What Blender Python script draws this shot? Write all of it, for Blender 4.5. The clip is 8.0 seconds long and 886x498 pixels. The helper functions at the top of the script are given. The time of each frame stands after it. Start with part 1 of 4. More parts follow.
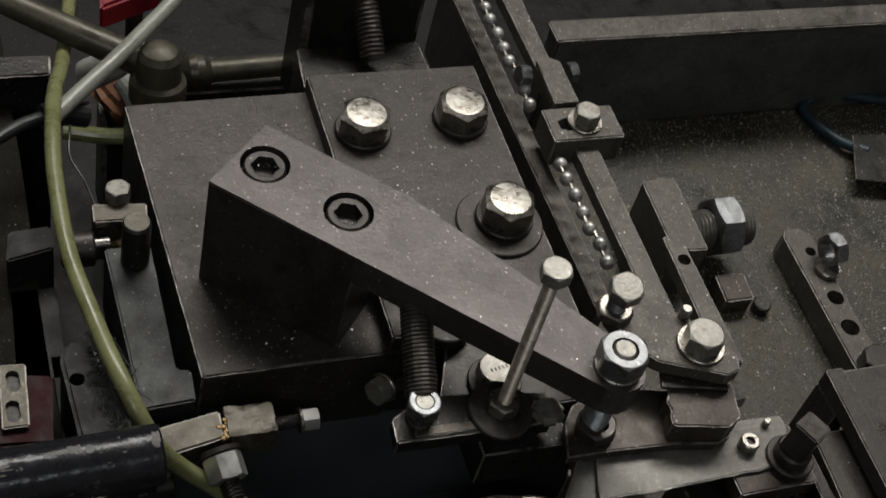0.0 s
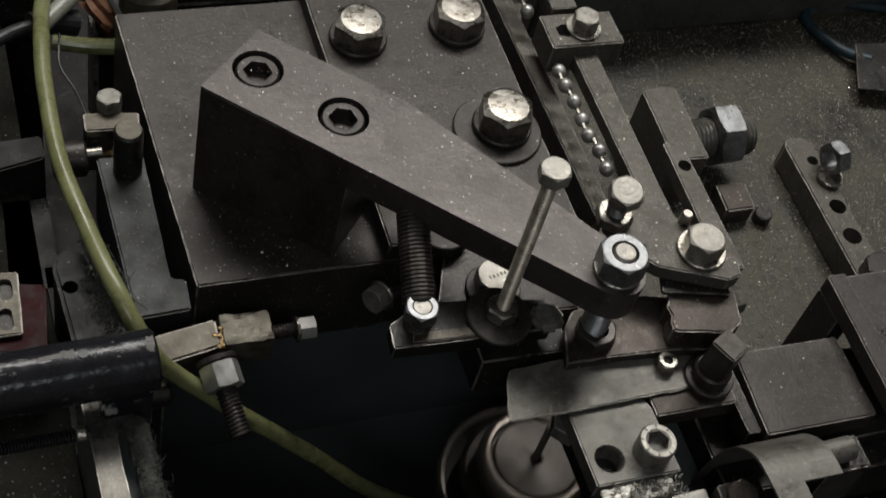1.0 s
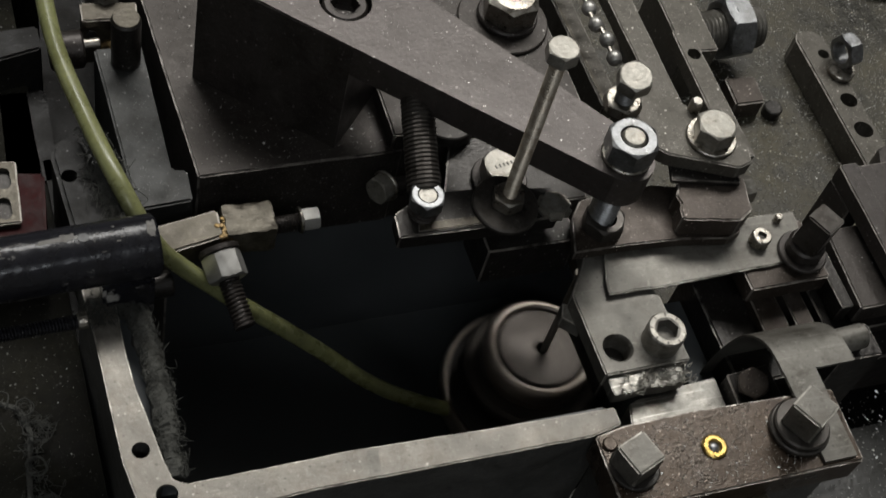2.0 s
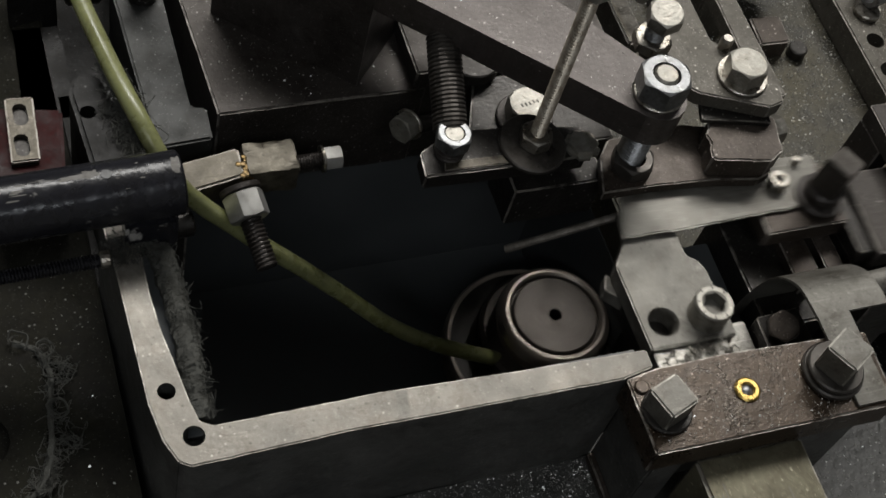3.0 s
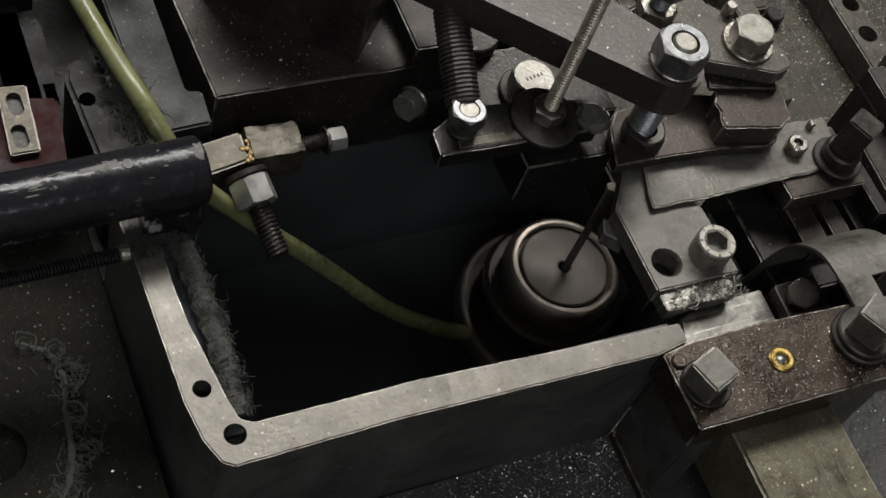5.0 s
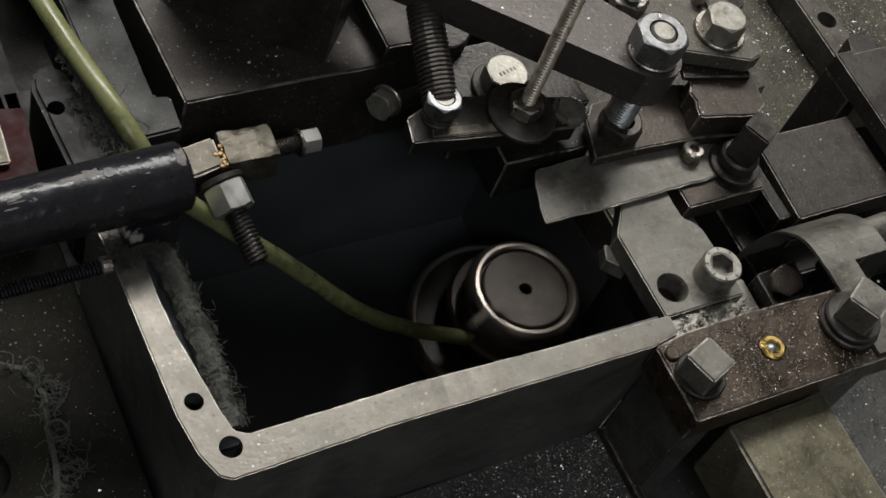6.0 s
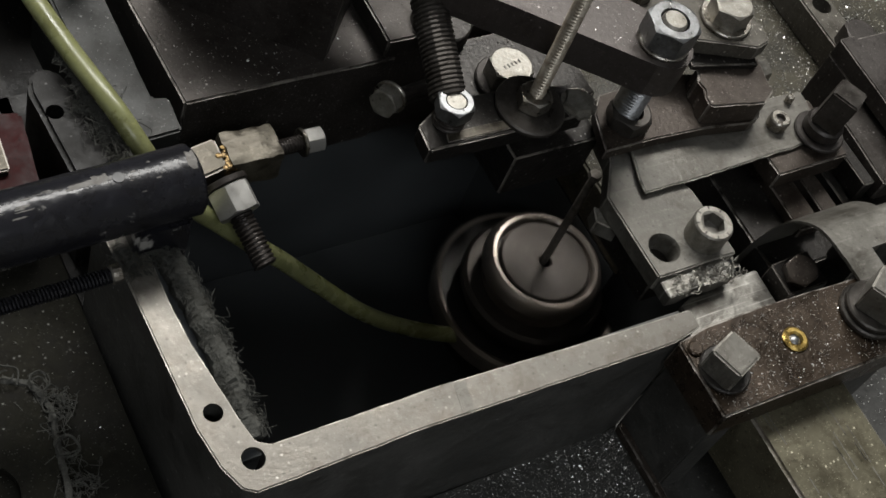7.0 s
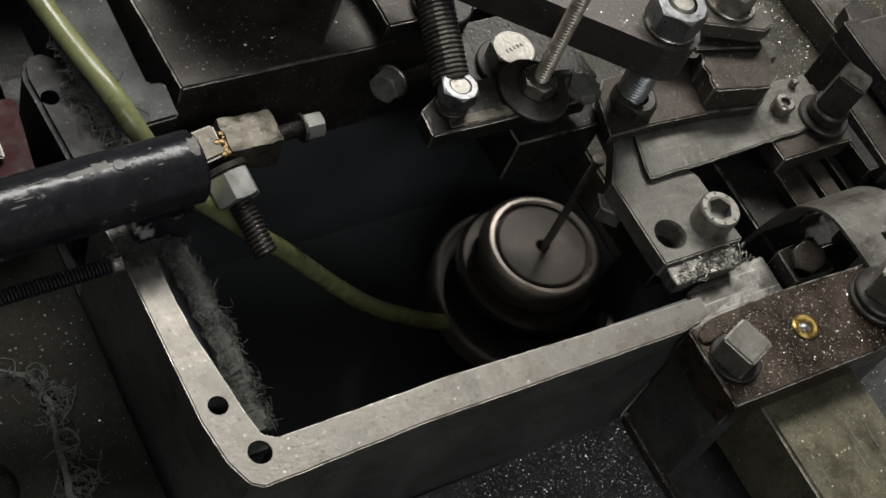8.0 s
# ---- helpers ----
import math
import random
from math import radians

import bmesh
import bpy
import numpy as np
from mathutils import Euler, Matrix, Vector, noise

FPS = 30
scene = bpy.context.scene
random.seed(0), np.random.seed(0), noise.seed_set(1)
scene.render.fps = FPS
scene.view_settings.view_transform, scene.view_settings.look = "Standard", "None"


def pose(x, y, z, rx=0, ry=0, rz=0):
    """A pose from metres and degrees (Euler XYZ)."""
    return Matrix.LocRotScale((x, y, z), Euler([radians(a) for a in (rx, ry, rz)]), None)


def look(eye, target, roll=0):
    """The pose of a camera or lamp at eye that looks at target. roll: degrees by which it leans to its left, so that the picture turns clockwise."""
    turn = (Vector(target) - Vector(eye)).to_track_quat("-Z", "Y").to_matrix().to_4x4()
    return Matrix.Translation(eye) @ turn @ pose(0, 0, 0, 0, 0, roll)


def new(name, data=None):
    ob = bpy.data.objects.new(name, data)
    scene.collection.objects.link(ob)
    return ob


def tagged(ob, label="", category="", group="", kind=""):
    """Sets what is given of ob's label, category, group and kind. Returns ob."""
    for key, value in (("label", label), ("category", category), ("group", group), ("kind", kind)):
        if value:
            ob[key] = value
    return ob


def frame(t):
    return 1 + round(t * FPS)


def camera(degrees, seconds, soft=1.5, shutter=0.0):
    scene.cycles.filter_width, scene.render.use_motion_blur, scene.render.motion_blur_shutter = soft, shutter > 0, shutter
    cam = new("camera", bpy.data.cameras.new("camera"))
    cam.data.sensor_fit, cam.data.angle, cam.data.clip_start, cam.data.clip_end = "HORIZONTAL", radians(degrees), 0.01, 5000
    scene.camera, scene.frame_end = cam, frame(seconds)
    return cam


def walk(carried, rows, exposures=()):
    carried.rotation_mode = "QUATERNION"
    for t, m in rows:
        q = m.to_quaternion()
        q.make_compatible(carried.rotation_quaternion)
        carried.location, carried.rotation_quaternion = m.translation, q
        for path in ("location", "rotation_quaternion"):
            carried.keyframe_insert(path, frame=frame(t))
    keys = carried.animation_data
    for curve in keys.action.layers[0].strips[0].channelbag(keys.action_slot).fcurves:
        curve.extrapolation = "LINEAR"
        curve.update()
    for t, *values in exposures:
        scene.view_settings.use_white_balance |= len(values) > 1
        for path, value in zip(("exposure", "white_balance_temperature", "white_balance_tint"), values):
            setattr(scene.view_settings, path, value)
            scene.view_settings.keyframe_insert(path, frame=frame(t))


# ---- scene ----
cam = camera(34.6, 8.0, soft=1.65, shutter=0.4)
PATH = [
    (0, (-0.041, -0.142, 0.385), (0.62, 1.013, -1.108), 17.1),
    (0.5, (-0.04, -0.144, 0.38), (0.616, 0.977, -1.141), 17.4),
    (1, (-0.039, -0.146, 0.374), (0.612, 0.937, -1.176), 17.6),
    (1.5, (-0.038, -0.149, 0.367), (0.604, 0.894, -1.214), 17.9),
    (2, (-0.039, -0.152, 0.36), (0.595, 0.851, -1.25), 18.3),
    (3.5, (-0.052, -0.143, 0.345), (0.585, 0.78, -1.311), 20.3),
    (4, (-0.059, -0.139, 0.341), (0.614, 0.766, -1.31), 21.7),
    (5.5, (-0.088, -0.122, 0.325), (0.737, 0.721, -1.291), 25.0),
    (6, (-0.092, -0.118, 0.32), (0.776, 0.707, -1.282), 25.7),
    (6.5, (-0.096, -0.112, 0.315), (0.801, 0.694, -1.281), 26.0),
    (7, (-0.101, -0.106, 0.308), (0.817, 0.688, -1.282), 26.4),
    (7.5, (-0.104, -0.101, 0.302), (0.836, 0.669, -1.287), 27.4),
    (8, (-0.104, -0.099, 0.3), (0.837, 0.664, -1.292), 27.6),
]
walk(cam, [(t, look(eye, target, roll)) for t, eye, target, roll in PATH], [(0, -0.36), (2, -0.22), (3.5, 0.0), (5.5, 0.08), (7, 0.27), (8, 0.33)])

# ---- light ----
world = bpy.data.worlds.new("workshop_air")
world.use_nodes = True
world.node_tree.nodes["Background"].inputs[0].default_value = (0.5, 0.55, 0.6, 1)
world.node_tree.nodes["Background"].inputs[1].default_value = 0.05
scene.world = world


def area_lamp(name, eye, target, size, size_y, energy, colour):
    data = bpy.data.lights.new(name, "AREA")
    data.shape, data.size, data.size_y, data.energy, data.color = "RECTANGLE", size, size_y, energy, colour
    ob = new(name, data)
    ob.matrix_world = look(eye, target)
    return ob


area_lamp("ceiling_tube_lamp", (0.45, 1.02, 1.52), (0.15, 0.10, 0), 1.5, 0.40, 34, (1.0, 0.985, 0.95))
# Unseen fill, added at front left to brighten front faces and rim glints.
area_lamp("front_left_fill", (-0.30, -0.95, 1.25), (0.12, 0.06, 0), 0.9, 0.14, 4.2, (0.90, 0.95, 1.0))


# ---- materials ----
def material(name, base, rough=0.5, metal=0.0, second=None, scale=60, amount=0.5, bump=0.15, fine=900, speck=0.0, scratch=0.0, wear_glint=0.0, gloss=0.5, stain=0.55, dents=0.0, grime=0.5):
    """Two scales of colour and gloss variation, fine relief, optional pale specks and scratches."""
    m = bpy.data.materials.new(name)
    m.use_nodes = True
    nt = m.node_tree
    bs = nt.nodes["Principled BSDF"]
    co = nt.nodes.new("ShaderNodeTexCoord")
    n1 = nt.nodes.new("ShaderNodeTexNoise")
    n1.inputs["Scale"].default_value, n1.inputs["Detail"].default_value, n1.inputs["Roughness"].default_value = scale, 6, 0.65
    n2 = nt.nodes.new("ShaderNodeTexNoise")
    n2.inputs["Scale"].default_value, n2.inputs["Detail"].default_value = fine, 4
    nt.links.new(co.outputs["Object"], n1.inputs["Vector"])
    nt.links.new(co.outputs["Object"], n2.inputs["Vector"])
    ramp = nt.nodes.new("ShaderNodeValToRGB")
    ramp.color_ramp.elements[0].position, ramp.color_ramp.elements[1].position = 0.5 - amount * 0.35, 0.5 + amount * 0.35
    second = second or tuple(c * 0.6 for c in base)
    ramp.color_ramp.elements[0].color, ramp.color_ramp.elements[1].color = (*second, 1), (*base, 1)
    nt.links.new(n1.outputs["Fac"], ramp.inputs["Fac"])
    colour = ramp.outputs["Color"]

    def mix(a, b, fac):
        mx = nt.nodes.new("ShaderNodeMix")
        mx.data_type = "RGBA"
        nt.links.new(a, mx.inputs["A"])
        if isinstance(b, tuple):
            mx.inputs["B"].default_value = (*b, 1)
        else:
            nt.links.new(b, mx.inputs["B"])
        nt.links.new(fac, mx.inputs["Factor"])
        return mx.outputs["Result"]

    def gate(value, low, high, top=1.0):
        r = nt.nodes.new("ShaderNodeMapRange")
        r.inputs["From Min"].default_value, r.inputs["From Max"].default_value, r.inputs["To Max"].default_value = low, high, top
        nt.links.new(value, r.inputs["Value"])
        return r.outputs["Result"]

    if stain:
        n4 = nt.nodes.new("ShaderNodeTexNoise")
        n4.inputs["Scale"].default_value, n4.inputs["Detail"].default_value, n4.inputs["Roughness"].default_value = scale * 5.3, 7, 0.75
        nt.links.new(co.outputs["Object"], n4.inputs["Vector"])
        colour = mix(colour, tuple(c * k for c, k in zip(second, (0.5, 0.46, 0.42))), gate(n4.outputs["Fac"], 0.53, 0.72, stain))
        v2 = nt.nodes.new("ShaderNodeTexVoronoi")
        v2.inputs["Scale"].default_value = 330
        nt.links.new(co.outputs["Object"], v2.inputs["Vector"])
        colour = mix(colour, tuple(c * 0.35 for c in second), gate(v2.outputs["Distance"], 0.16, 0.08, stain))
    grit = nt.nodes.new("ShaderNodeTexNoise")
    grit.inputs["Scale"].default_value, grit.inputs["Detail"].default_value, grit.inputs["Roughness"].default_value, grit.inputs["Distortion"].default_value = 105, 9, 0.72, 0.6
    nt.links.new(co.outputs["Object"], grit.inputs["Vector"])
    oil = gate(grit.outputs["Fac"], 0.49, 0.63, grime)
    if grime:
        colour = mix(colour, tuple(c * k for c, k in zip(second, (0.42, 0.36, 0.29))), oil)
        rub = nt.nodes.new("ShaderNodeTexNoise")
        rub.inputs["Scale"].default_value, rub.inputs["Detail"].default_value, rub.inputs["Roughness"].default_value = 420, 5, 0.8
        nt.links.new(co.outputs["Object"], rub.inputs["Vector"])
        colour = mix(colour, tuple(min(1, c * 1.7 + 0.01) for c in base), gate(rub.outputs["Fac"], 0.56, 0.70, grime))
    if speck:
        v = nt.nodes.new("ShaderNodeTexVoronoi")
        v.inputs["Scale"].default_value = 1150
        nt.links.new(co.outputs["Object"], v.inputs["Vector"])
        pk = nt.nodes.new("ShaderNodeMath")
        pk.operation = "MULTIPLY"
        nt.links.new(gate(v.outputs["Distance"], 0.24, 0.1, speck), pk.inputs[0])
        nt.links.new(gate(v.outputs["Color"], 0.45, 0.8), pk.inputs[1])
        colour = mix(colour, tuple(min(1, c * 3.4 + 0.16) for c in base), pk.outputs["Value"])
        big = nt.nodes.new("ShaderNodeTexVoronoi")
        big.inputs["Scale"].default_value = 430
        nt.links.new(co.outputs["Object"], big.inputs["Vector"])
        pk2 = nt.nodes.new("ShaderNodeMath")
        pk2.operation = "MULTIPLY"
        nt.links.new(gate(big.outputs["Distance"], 0.19, 0.10, min(1, speck * 1.6)), pk2.inputs[0])
        nt.links.new(gate(big.outputs["Color"], 0.62, 0.85), pk2.inputs[1])
        colour = mix(colour, tuple(min(1, c * 4 + 0.22) for c in base), pk2.outputs["Value"])
    if scratch:
        mp = nt.nodes.new("ShaderNodeMapping")
        mp.inputs["Scale"].default_value, mp.inputs["Rotation"].default_value = (30, 900, 30), (0, 0, 0.6)
        n3 = nt.nodes.new("ShaderNodeTexNoise")
        n3.inputs["Scale"].default_value, n3.inputs["Detail"].default_value = 1, 3
        nt.links.new(co.outputs["Object"], mp.inputs["Vector"])
        nt.links.new(mp.outputs["Vector"], n3.inputs["Vector"])
        colour = mix(colour, tuple(min(1, c * 1.8 + 0.03) for c in base), gate(n3.outputs["Fac"], 0.56, 0.75, scratch))
    # Rubbed edge colour, which also paints in the bright highlight along edges.
    if wear_glint:
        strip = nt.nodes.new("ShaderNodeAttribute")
        strip.attribute_name = "edge_wear_glint"
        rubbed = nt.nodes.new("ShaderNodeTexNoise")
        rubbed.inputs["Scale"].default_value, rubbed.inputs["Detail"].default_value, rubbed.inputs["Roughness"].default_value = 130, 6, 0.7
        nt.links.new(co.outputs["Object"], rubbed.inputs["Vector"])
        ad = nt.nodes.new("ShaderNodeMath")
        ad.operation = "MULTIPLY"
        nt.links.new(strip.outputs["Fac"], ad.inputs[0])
        nt.links.new(gate(rubbed.outputs["Fac"], 0.38, 0.58, wear_glint), ad.inputs[1])
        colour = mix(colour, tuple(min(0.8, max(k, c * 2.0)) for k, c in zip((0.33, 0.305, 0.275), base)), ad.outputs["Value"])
    bs.inputs["Specular IOR Level"].default_value = gloss
    nt.links.new(colour, bs.inputs["Base Color"])
    bs.inputs["Metallic"].default_value = metal
    rr = nt.nodes.new("ShaderNodeMapRange")
    rr.inputs["From Min"].default_value, rr.inputs["From Max"].default_value = 0.3, 0.7
    rr.inputs["To Min"].default_value, rr.inputs["To Max"].default_value = rough * 0.66, min(1, rough * 1.42)
    nt.links.new(n1.outputs["Fac"], rr.inputs["Value"])
    wet = nt.nodes.new("ShaderNodeMath")
    wet.operation = "MULTIPLY_ADD"
    wet.inputs[1].default_value = -0.22 * rough
    nt.links.new(oil, wet.inputs[0])
    nt.links.new(rr.outputs["Result"], wet.inputs[2])
    nt.links.new(wet.outputs["Value"], bs.inputs["Roughness"])
    bp = nt.nodes.new("ShaderNodeBump")
    bp.inputs["Strength"].default_value, bp.inputs["Distance"].default_value = bump, 0.0004
    nt.links.new(n2.outputs["Fac"], bp.inputs["Height"])
    if dents:
        n5 = nt.nodes.new("ShaderNodeTexNoise")
        n5.inputs["Scale"].default_value, n5.inputs["Detail"].default_value = 210, 2
        nt.links.new(co.outputs["Object"], n5.inputs["Vector"])
        b2 = nt.nodes.new("ShaderNodeBump")
        b2.inputs["Strength"].default_value, b2.inputs["Distance"].default_value = dents, 0.0025
        nt.links.new(n5.outputs["Fac"], b2.inputs["Height"])
        nt.links.new(b2.outputs["Normal"], bp.inputs["Normal"])
    nt.links.new(bp.outputs["Normal"], bs.inputs["Normal"])
    return m


black_steel = material("black_oiled_steel", (0.066, 0.058, 0.053), 0.44, 0.5, (0.030, 0.025, 0.022), 40, 0.5, 0.3, 900, 0.32, 0.10, wear_glint=0.7, dents=0.03)
plate_steel = material("brown_grey_steel", (0.060, 0.053, 0.047), 0.46, 0.5, (0.034, 0.028, 0.024), 32, 0.5, 0.3, 900, 0.6, 0.12, wear_glint=0.7, dents=0.03)
arm_steel = material("purplish_brown_ground_steel", (0.088, 0.077, 0.071), 0.38, 0.5, (0.050, 0.042, 0.038), 26, 0.5, 0.22, 900, 0.3, 0.08, wear_glint=0.9, dents=0.03, stain=0.45, grime=0.4)
blank_steel = material("dull_blank_wire_steel", (0.34, 0.31, 0.27), 0.4, 0.6, (0.18, 0.16, 0.14), 180, 0.5, 0.2, 900)
clip_red = material("bright_red_plastic", (0.30, 0.008, 0.016), 0.45, 0.0, (0.16, 0.005, 0.01), 60, 0.6, 0.1, 500, stain=0.3, grime=0.3)
gritty_steel = material("gritty_grey_steel", (0.125, 0.115, 0.097), 0.5, 0.45, (0.062, 0.055, 0.044), 60, 0.5, 0.3, 900, 0.9, 0.08, wear_glint=0.9, dents=0.04)
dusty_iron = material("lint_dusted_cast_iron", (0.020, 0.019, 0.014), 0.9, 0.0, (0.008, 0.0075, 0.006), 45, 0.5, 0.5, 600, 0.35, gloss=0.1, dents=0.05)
dark_steel = material("dark_greasy_steel", (0.042, 0.038, 0.034), 0.40, 0.55, (0.018, 0.016, 0.014), 50, 0.7, 0.4, 700, 0.45, wear_glint=0.8, dents=0.05)
rusty_steel = material("brown_rusty_steel", (0.078, 0.064, 0.053), 0.45, 0.5, (0.036, 0.026, 0.019), 70, 0.45, 0.25, 800, 0.6, 0.12, wear_glint=0.9, dents=0.03)
grey_steel = material("worn_grey_steel", (0.20, 0.19, 0.168), 0.46, 0.45, (0.095, 0.088, 0.074), 55, 0.5, 0.2, 900, 0.0, 0.2, wear_glint=0.9, dents=0.014)
rim_steel = material("machined_cast_iron", (0.168, 0.158, 0.140), 0.42, 0.6, (0.115, 0.104, 0.088), 60, 0.45, 0.13, 900, 0.15, 0.05, wear_glint=1.0, dents=0.01, grime=0.5)
bolt_steel = material("bright_worn_bolt_steel", (0.44, 0.42, 0.38), 0.32, 0.95, (0.24, 0.215, 0.18), 300, 0.5, 0.3, 700, dents=0.03, stain=0.6, grime=0.45)
pale_steel = material("pale_galvanised_steel", (0.38, 0.365, 0.325), 0.42, 0.7, (0.20, 0.185, 0.16), 330, 0.55, 0.3, 800, dents=0.035, stain=0.6, grime=0.45)
cut_steel = material("fresh_cut_steel", (0.34, 0.33, 0.30), 0.4, 0.85, (0.14, 0.13, 0.115), 120, 0.6, 0.3, 500, 0.0, 0.8, dents=0.06)
zinc = material("bluish_zinc_steel", (0.32, 0.325, 0.33), 0.38, 0.9, (0.15, 0.152, 0.152), 300, 0.55, 0.3, 800, dents=0.06, stain=0.6, grime=0.4)
black_paint = material("glossy_black_paint", (0.008, 0.008, 0.011), 0.24, 0.0, (0.013, 0.013, 0.016), 60, 0.7, 0.25, 350, gloss=0.35, dents=0.12)
def chip_paint(m, metal, low, high, scale):
    """Bare patches through a coat of paint."""
    nt = m.node_tree
    bs = nt.nodes["Principled BSDF"]
    old = bs.inputs["Base Color"].links[0].from_socket
    n = nt.nodes.new("ShaderNodeTexNoise")
    n.inputs["Scale"].default_value, n.inputs["Detail"].default_value, n.inputs["Roughness"].default_value = scale, 8, 0.7
    co = nt.nodes.new("ShaderNodeTexCoord")
    nt.links.new(co.outputs["Object"], n.inputs["Vector"])
    r = nt.nodes.new("ShaderNodeMapRange")
    r.inputs["From Min"].default_value, r.inputs["From Max"].default_value = low, high
    nt.links.new(n.outputs["Fac"], r.inputs["Value"])
    mx = nt.nodes.new("ShaderNodeMix")
    mx.data_type = "RGBA"
    nt.links.new(old, mx.inputs["A"])
    mx.inputs["B"].default_value = (*metal, 1)
    nt.links.new(r.outputs["Result"], mx.inputs["Factor"])
    nt.links.new(mx.outputs["Result"], bs.inputs["Base Color"])


chip_paint(black_paint, (0.3, 0.29, 0.27), 0.60, 0.66, 70)
chipped = material("bare_chipped_metal", (0.20, 0.19, 0.175), 0.6, 0.2, (0.08, 0.076, 0.07), 300, 0.5, 0.3, 900)
cast_iron = material("dark_cast_iron", (0.016, 0.015, 0.0135), 0.5, 0.1, (0.007, 0.0065, 0.006), 60, 0.5, 0.5, 450, 0.3, gloss=0.22, dents=0.06)
# Oily copy of cast_iron; its raised base stands in for reflected light.
oily_lit_casting = material("oily_lit_cast_iron", (0.085, 0.083, 0.077), 0.46, 0.15, (0.040, 0.040, 0.037), 34, 0.6, 0.5, 500, 0.4, gloss=0.5, dents=0.10)
grey_iron = material("smooth_grey_iron", (0.050, 0.050, 0.047), 0.55, 0.45, (0.032, 0.033, 0.032), 40, 0.6, 0.25, 900, 0.5, dents=0.03)
deck_iron = material("chip_strewn_cast_iron", (0.074, 0.065, 0.042), 0.5, 0.25, (0.020, 0.018, 0.012), 38, 0.4, 0.4, 700, 0.9, stain=0.8, dents=0.05)
# Base lifted and blued: the haze over the dark pit is in the colour.
pit_haze_black = material("hazed_oily_casting", (0.080, 0.085, 0.087), 0.65, 0.0, (0.050, 0.054, 0.056), 12, 0.9, 0.3, 200, gloss=0.15, stain=0.0, grime=0.0)
chip_steel = material("bright_chip_steel", (0.75, 0.74, 0.70), 0.3, 0.8, (0.5, 0.49, 0.46), 200, 0.6, 0.1, 900, stain=0.0, grime=0.0)
brass = material("yellow_brass", (0.62, 0.44, 0.14), 0.3, 1.0, (0.4, 0.27, 0.08), 200, 0.6, 0.2, 700)
bronze = material("weathered_bronze_steel", (0.128, 0.115, 0.088), 0.45, 0.55, (0.038, 0.031, 0.022), 130, 0.5, 0.35, 700, 0.0, 0.2, wear_glint=0.9, dents=0.1)
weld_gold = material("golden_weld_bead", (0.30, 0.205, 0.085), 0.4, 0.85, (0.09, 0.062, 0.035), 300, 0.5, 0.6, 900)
oily_brown = material("oily_brown_steel", (0.062, 0.043, 0.028), 0.30, 0.5, (0.028, 0.019, 0.012), 60, 0.5, 0.25, 1100, 1.0, wear_glint=1.0, dents=0.05)
ochre_rail = material("oil_yellowed_rail_steel", (0.17, 0.155, 0.105), 0.42, 0.55, (0.09, 0.08, 0.052), 45, 0.5, 0.2, 900, 0.5, 0.08, wear_glint=0.9)
red_paint = material("dull_red_paint", (0.042, 0.006, 0.006), 0.55, 0.0, (0.02, 0.004, 0.004), 120, 0.6, 0.3, 500, gloss=0.12)
felt_grey = material("dusty_grey_felt", (0.10, 0.10, 0.09), 0.95, 0.0, (0.04, 0.04, 0.036), 220, 0.9, 0.9, 1500, gloss=0.1)
blue_rubber = material("blue_rubber", (0.018, 0.045, 0.06), 0.45, 0.0, (0.01, 0.02, 0.028), 90, 0.7, 0.1, 400)
black_rubber = material("black_rubber", (0.012, 0.012, 0.013), 0.4, 0.0, (0.02, 0.02, 0.02), 90, 0.7, 0.1, 400)
stem_steel = material("brownish_plated_stem", (0.52, 0.47, 0.39), 0.36, 0.6, (0.25, 0.20, 0.145), 180, 0.5, 0.2, 900)
spring_steel = material("dull_spring_steel", (0.11, 0.10, 0.09), 0.4, 0.7, (0.05, 0.045, 0.04), 90, 0.6, 0.1, 900)
lathe_steel = material("turned_spindle_steel", (0.10, 0.088, 0.078), 0.45, 0.8, (0.042, 0.037, 0.033), 60, 0.6, 0.1, 900, stain=0.3)
ring_steel = material("polished_spindle_rim", (0.55, 0.48, 0.42), 0.32, 0.9, (0.32, 0.28, 0.24), 50, 0.6, 0.08, 900, stain=0.2, grime=0.2)
bead_steel = material("bright_bead_steel", (0.55, 0.54, 0.51), 0.42, 0.8, (0.36, 0.35, 0.33), 90, 0.6, 0.05, 900, stain=0.3, grime=0.15)
greasy_handle = material("greasy_yellowed_steel", (0.11, 0.10, 0.068), 0.42, 0.4, (0.05, 0.046, 0.034), 50, 0.8, 0.2, 900, dents=0.03)
orange_cloth = material("faded_orange_cloth", (0.25, 0.11, 0.05), 0.8, 0.0, (0.12, 0.05, 0.025), 60, 0.7)
white_plastic = material("grubby_white_plastic", (0.5, 0.5, 0.47), 0.5, 0.0, (0.32, 0.31, 0.28), 60, 0.7)
hose_green = material("oil_stained_green_hose", (0.25, 0.26, 0.12), 0.28, 0.0, (0.15, 0.155, 0.065), 50, 0.6, 0.05, 300, stain=0.3, grime=0.3)
hose_green.node_tree.nodes["Principled BSDF"].inputs["Subsurface Weight"].default_value = 0.25
hose_green.node_tree.nodes["Principled BSDF"].inputs["Subsurface Radius"].default_value = (0.003, 0.003, 0.0015)
hose_clear = material("milky_clear_hose", (0.32, 0.32, 0.27), 0.3, 0.0, (0.2, 0.2, 0.16), 50, 0.7, 0.05, 300, grime=0.0)
wall_paint = material("pale_workshop_paint", (0.78, 0.79, 0.80), 0.8, 0.0, (0.70, 0.71, 0.72), 2, 0.7, grime=0.0)
concrete = material("workshop_concrete", (0.2, 0.2, 0.19), 0.8, 0.0, (0.14, 0.14, 0.13), 3, 0.8, grime=0.0)


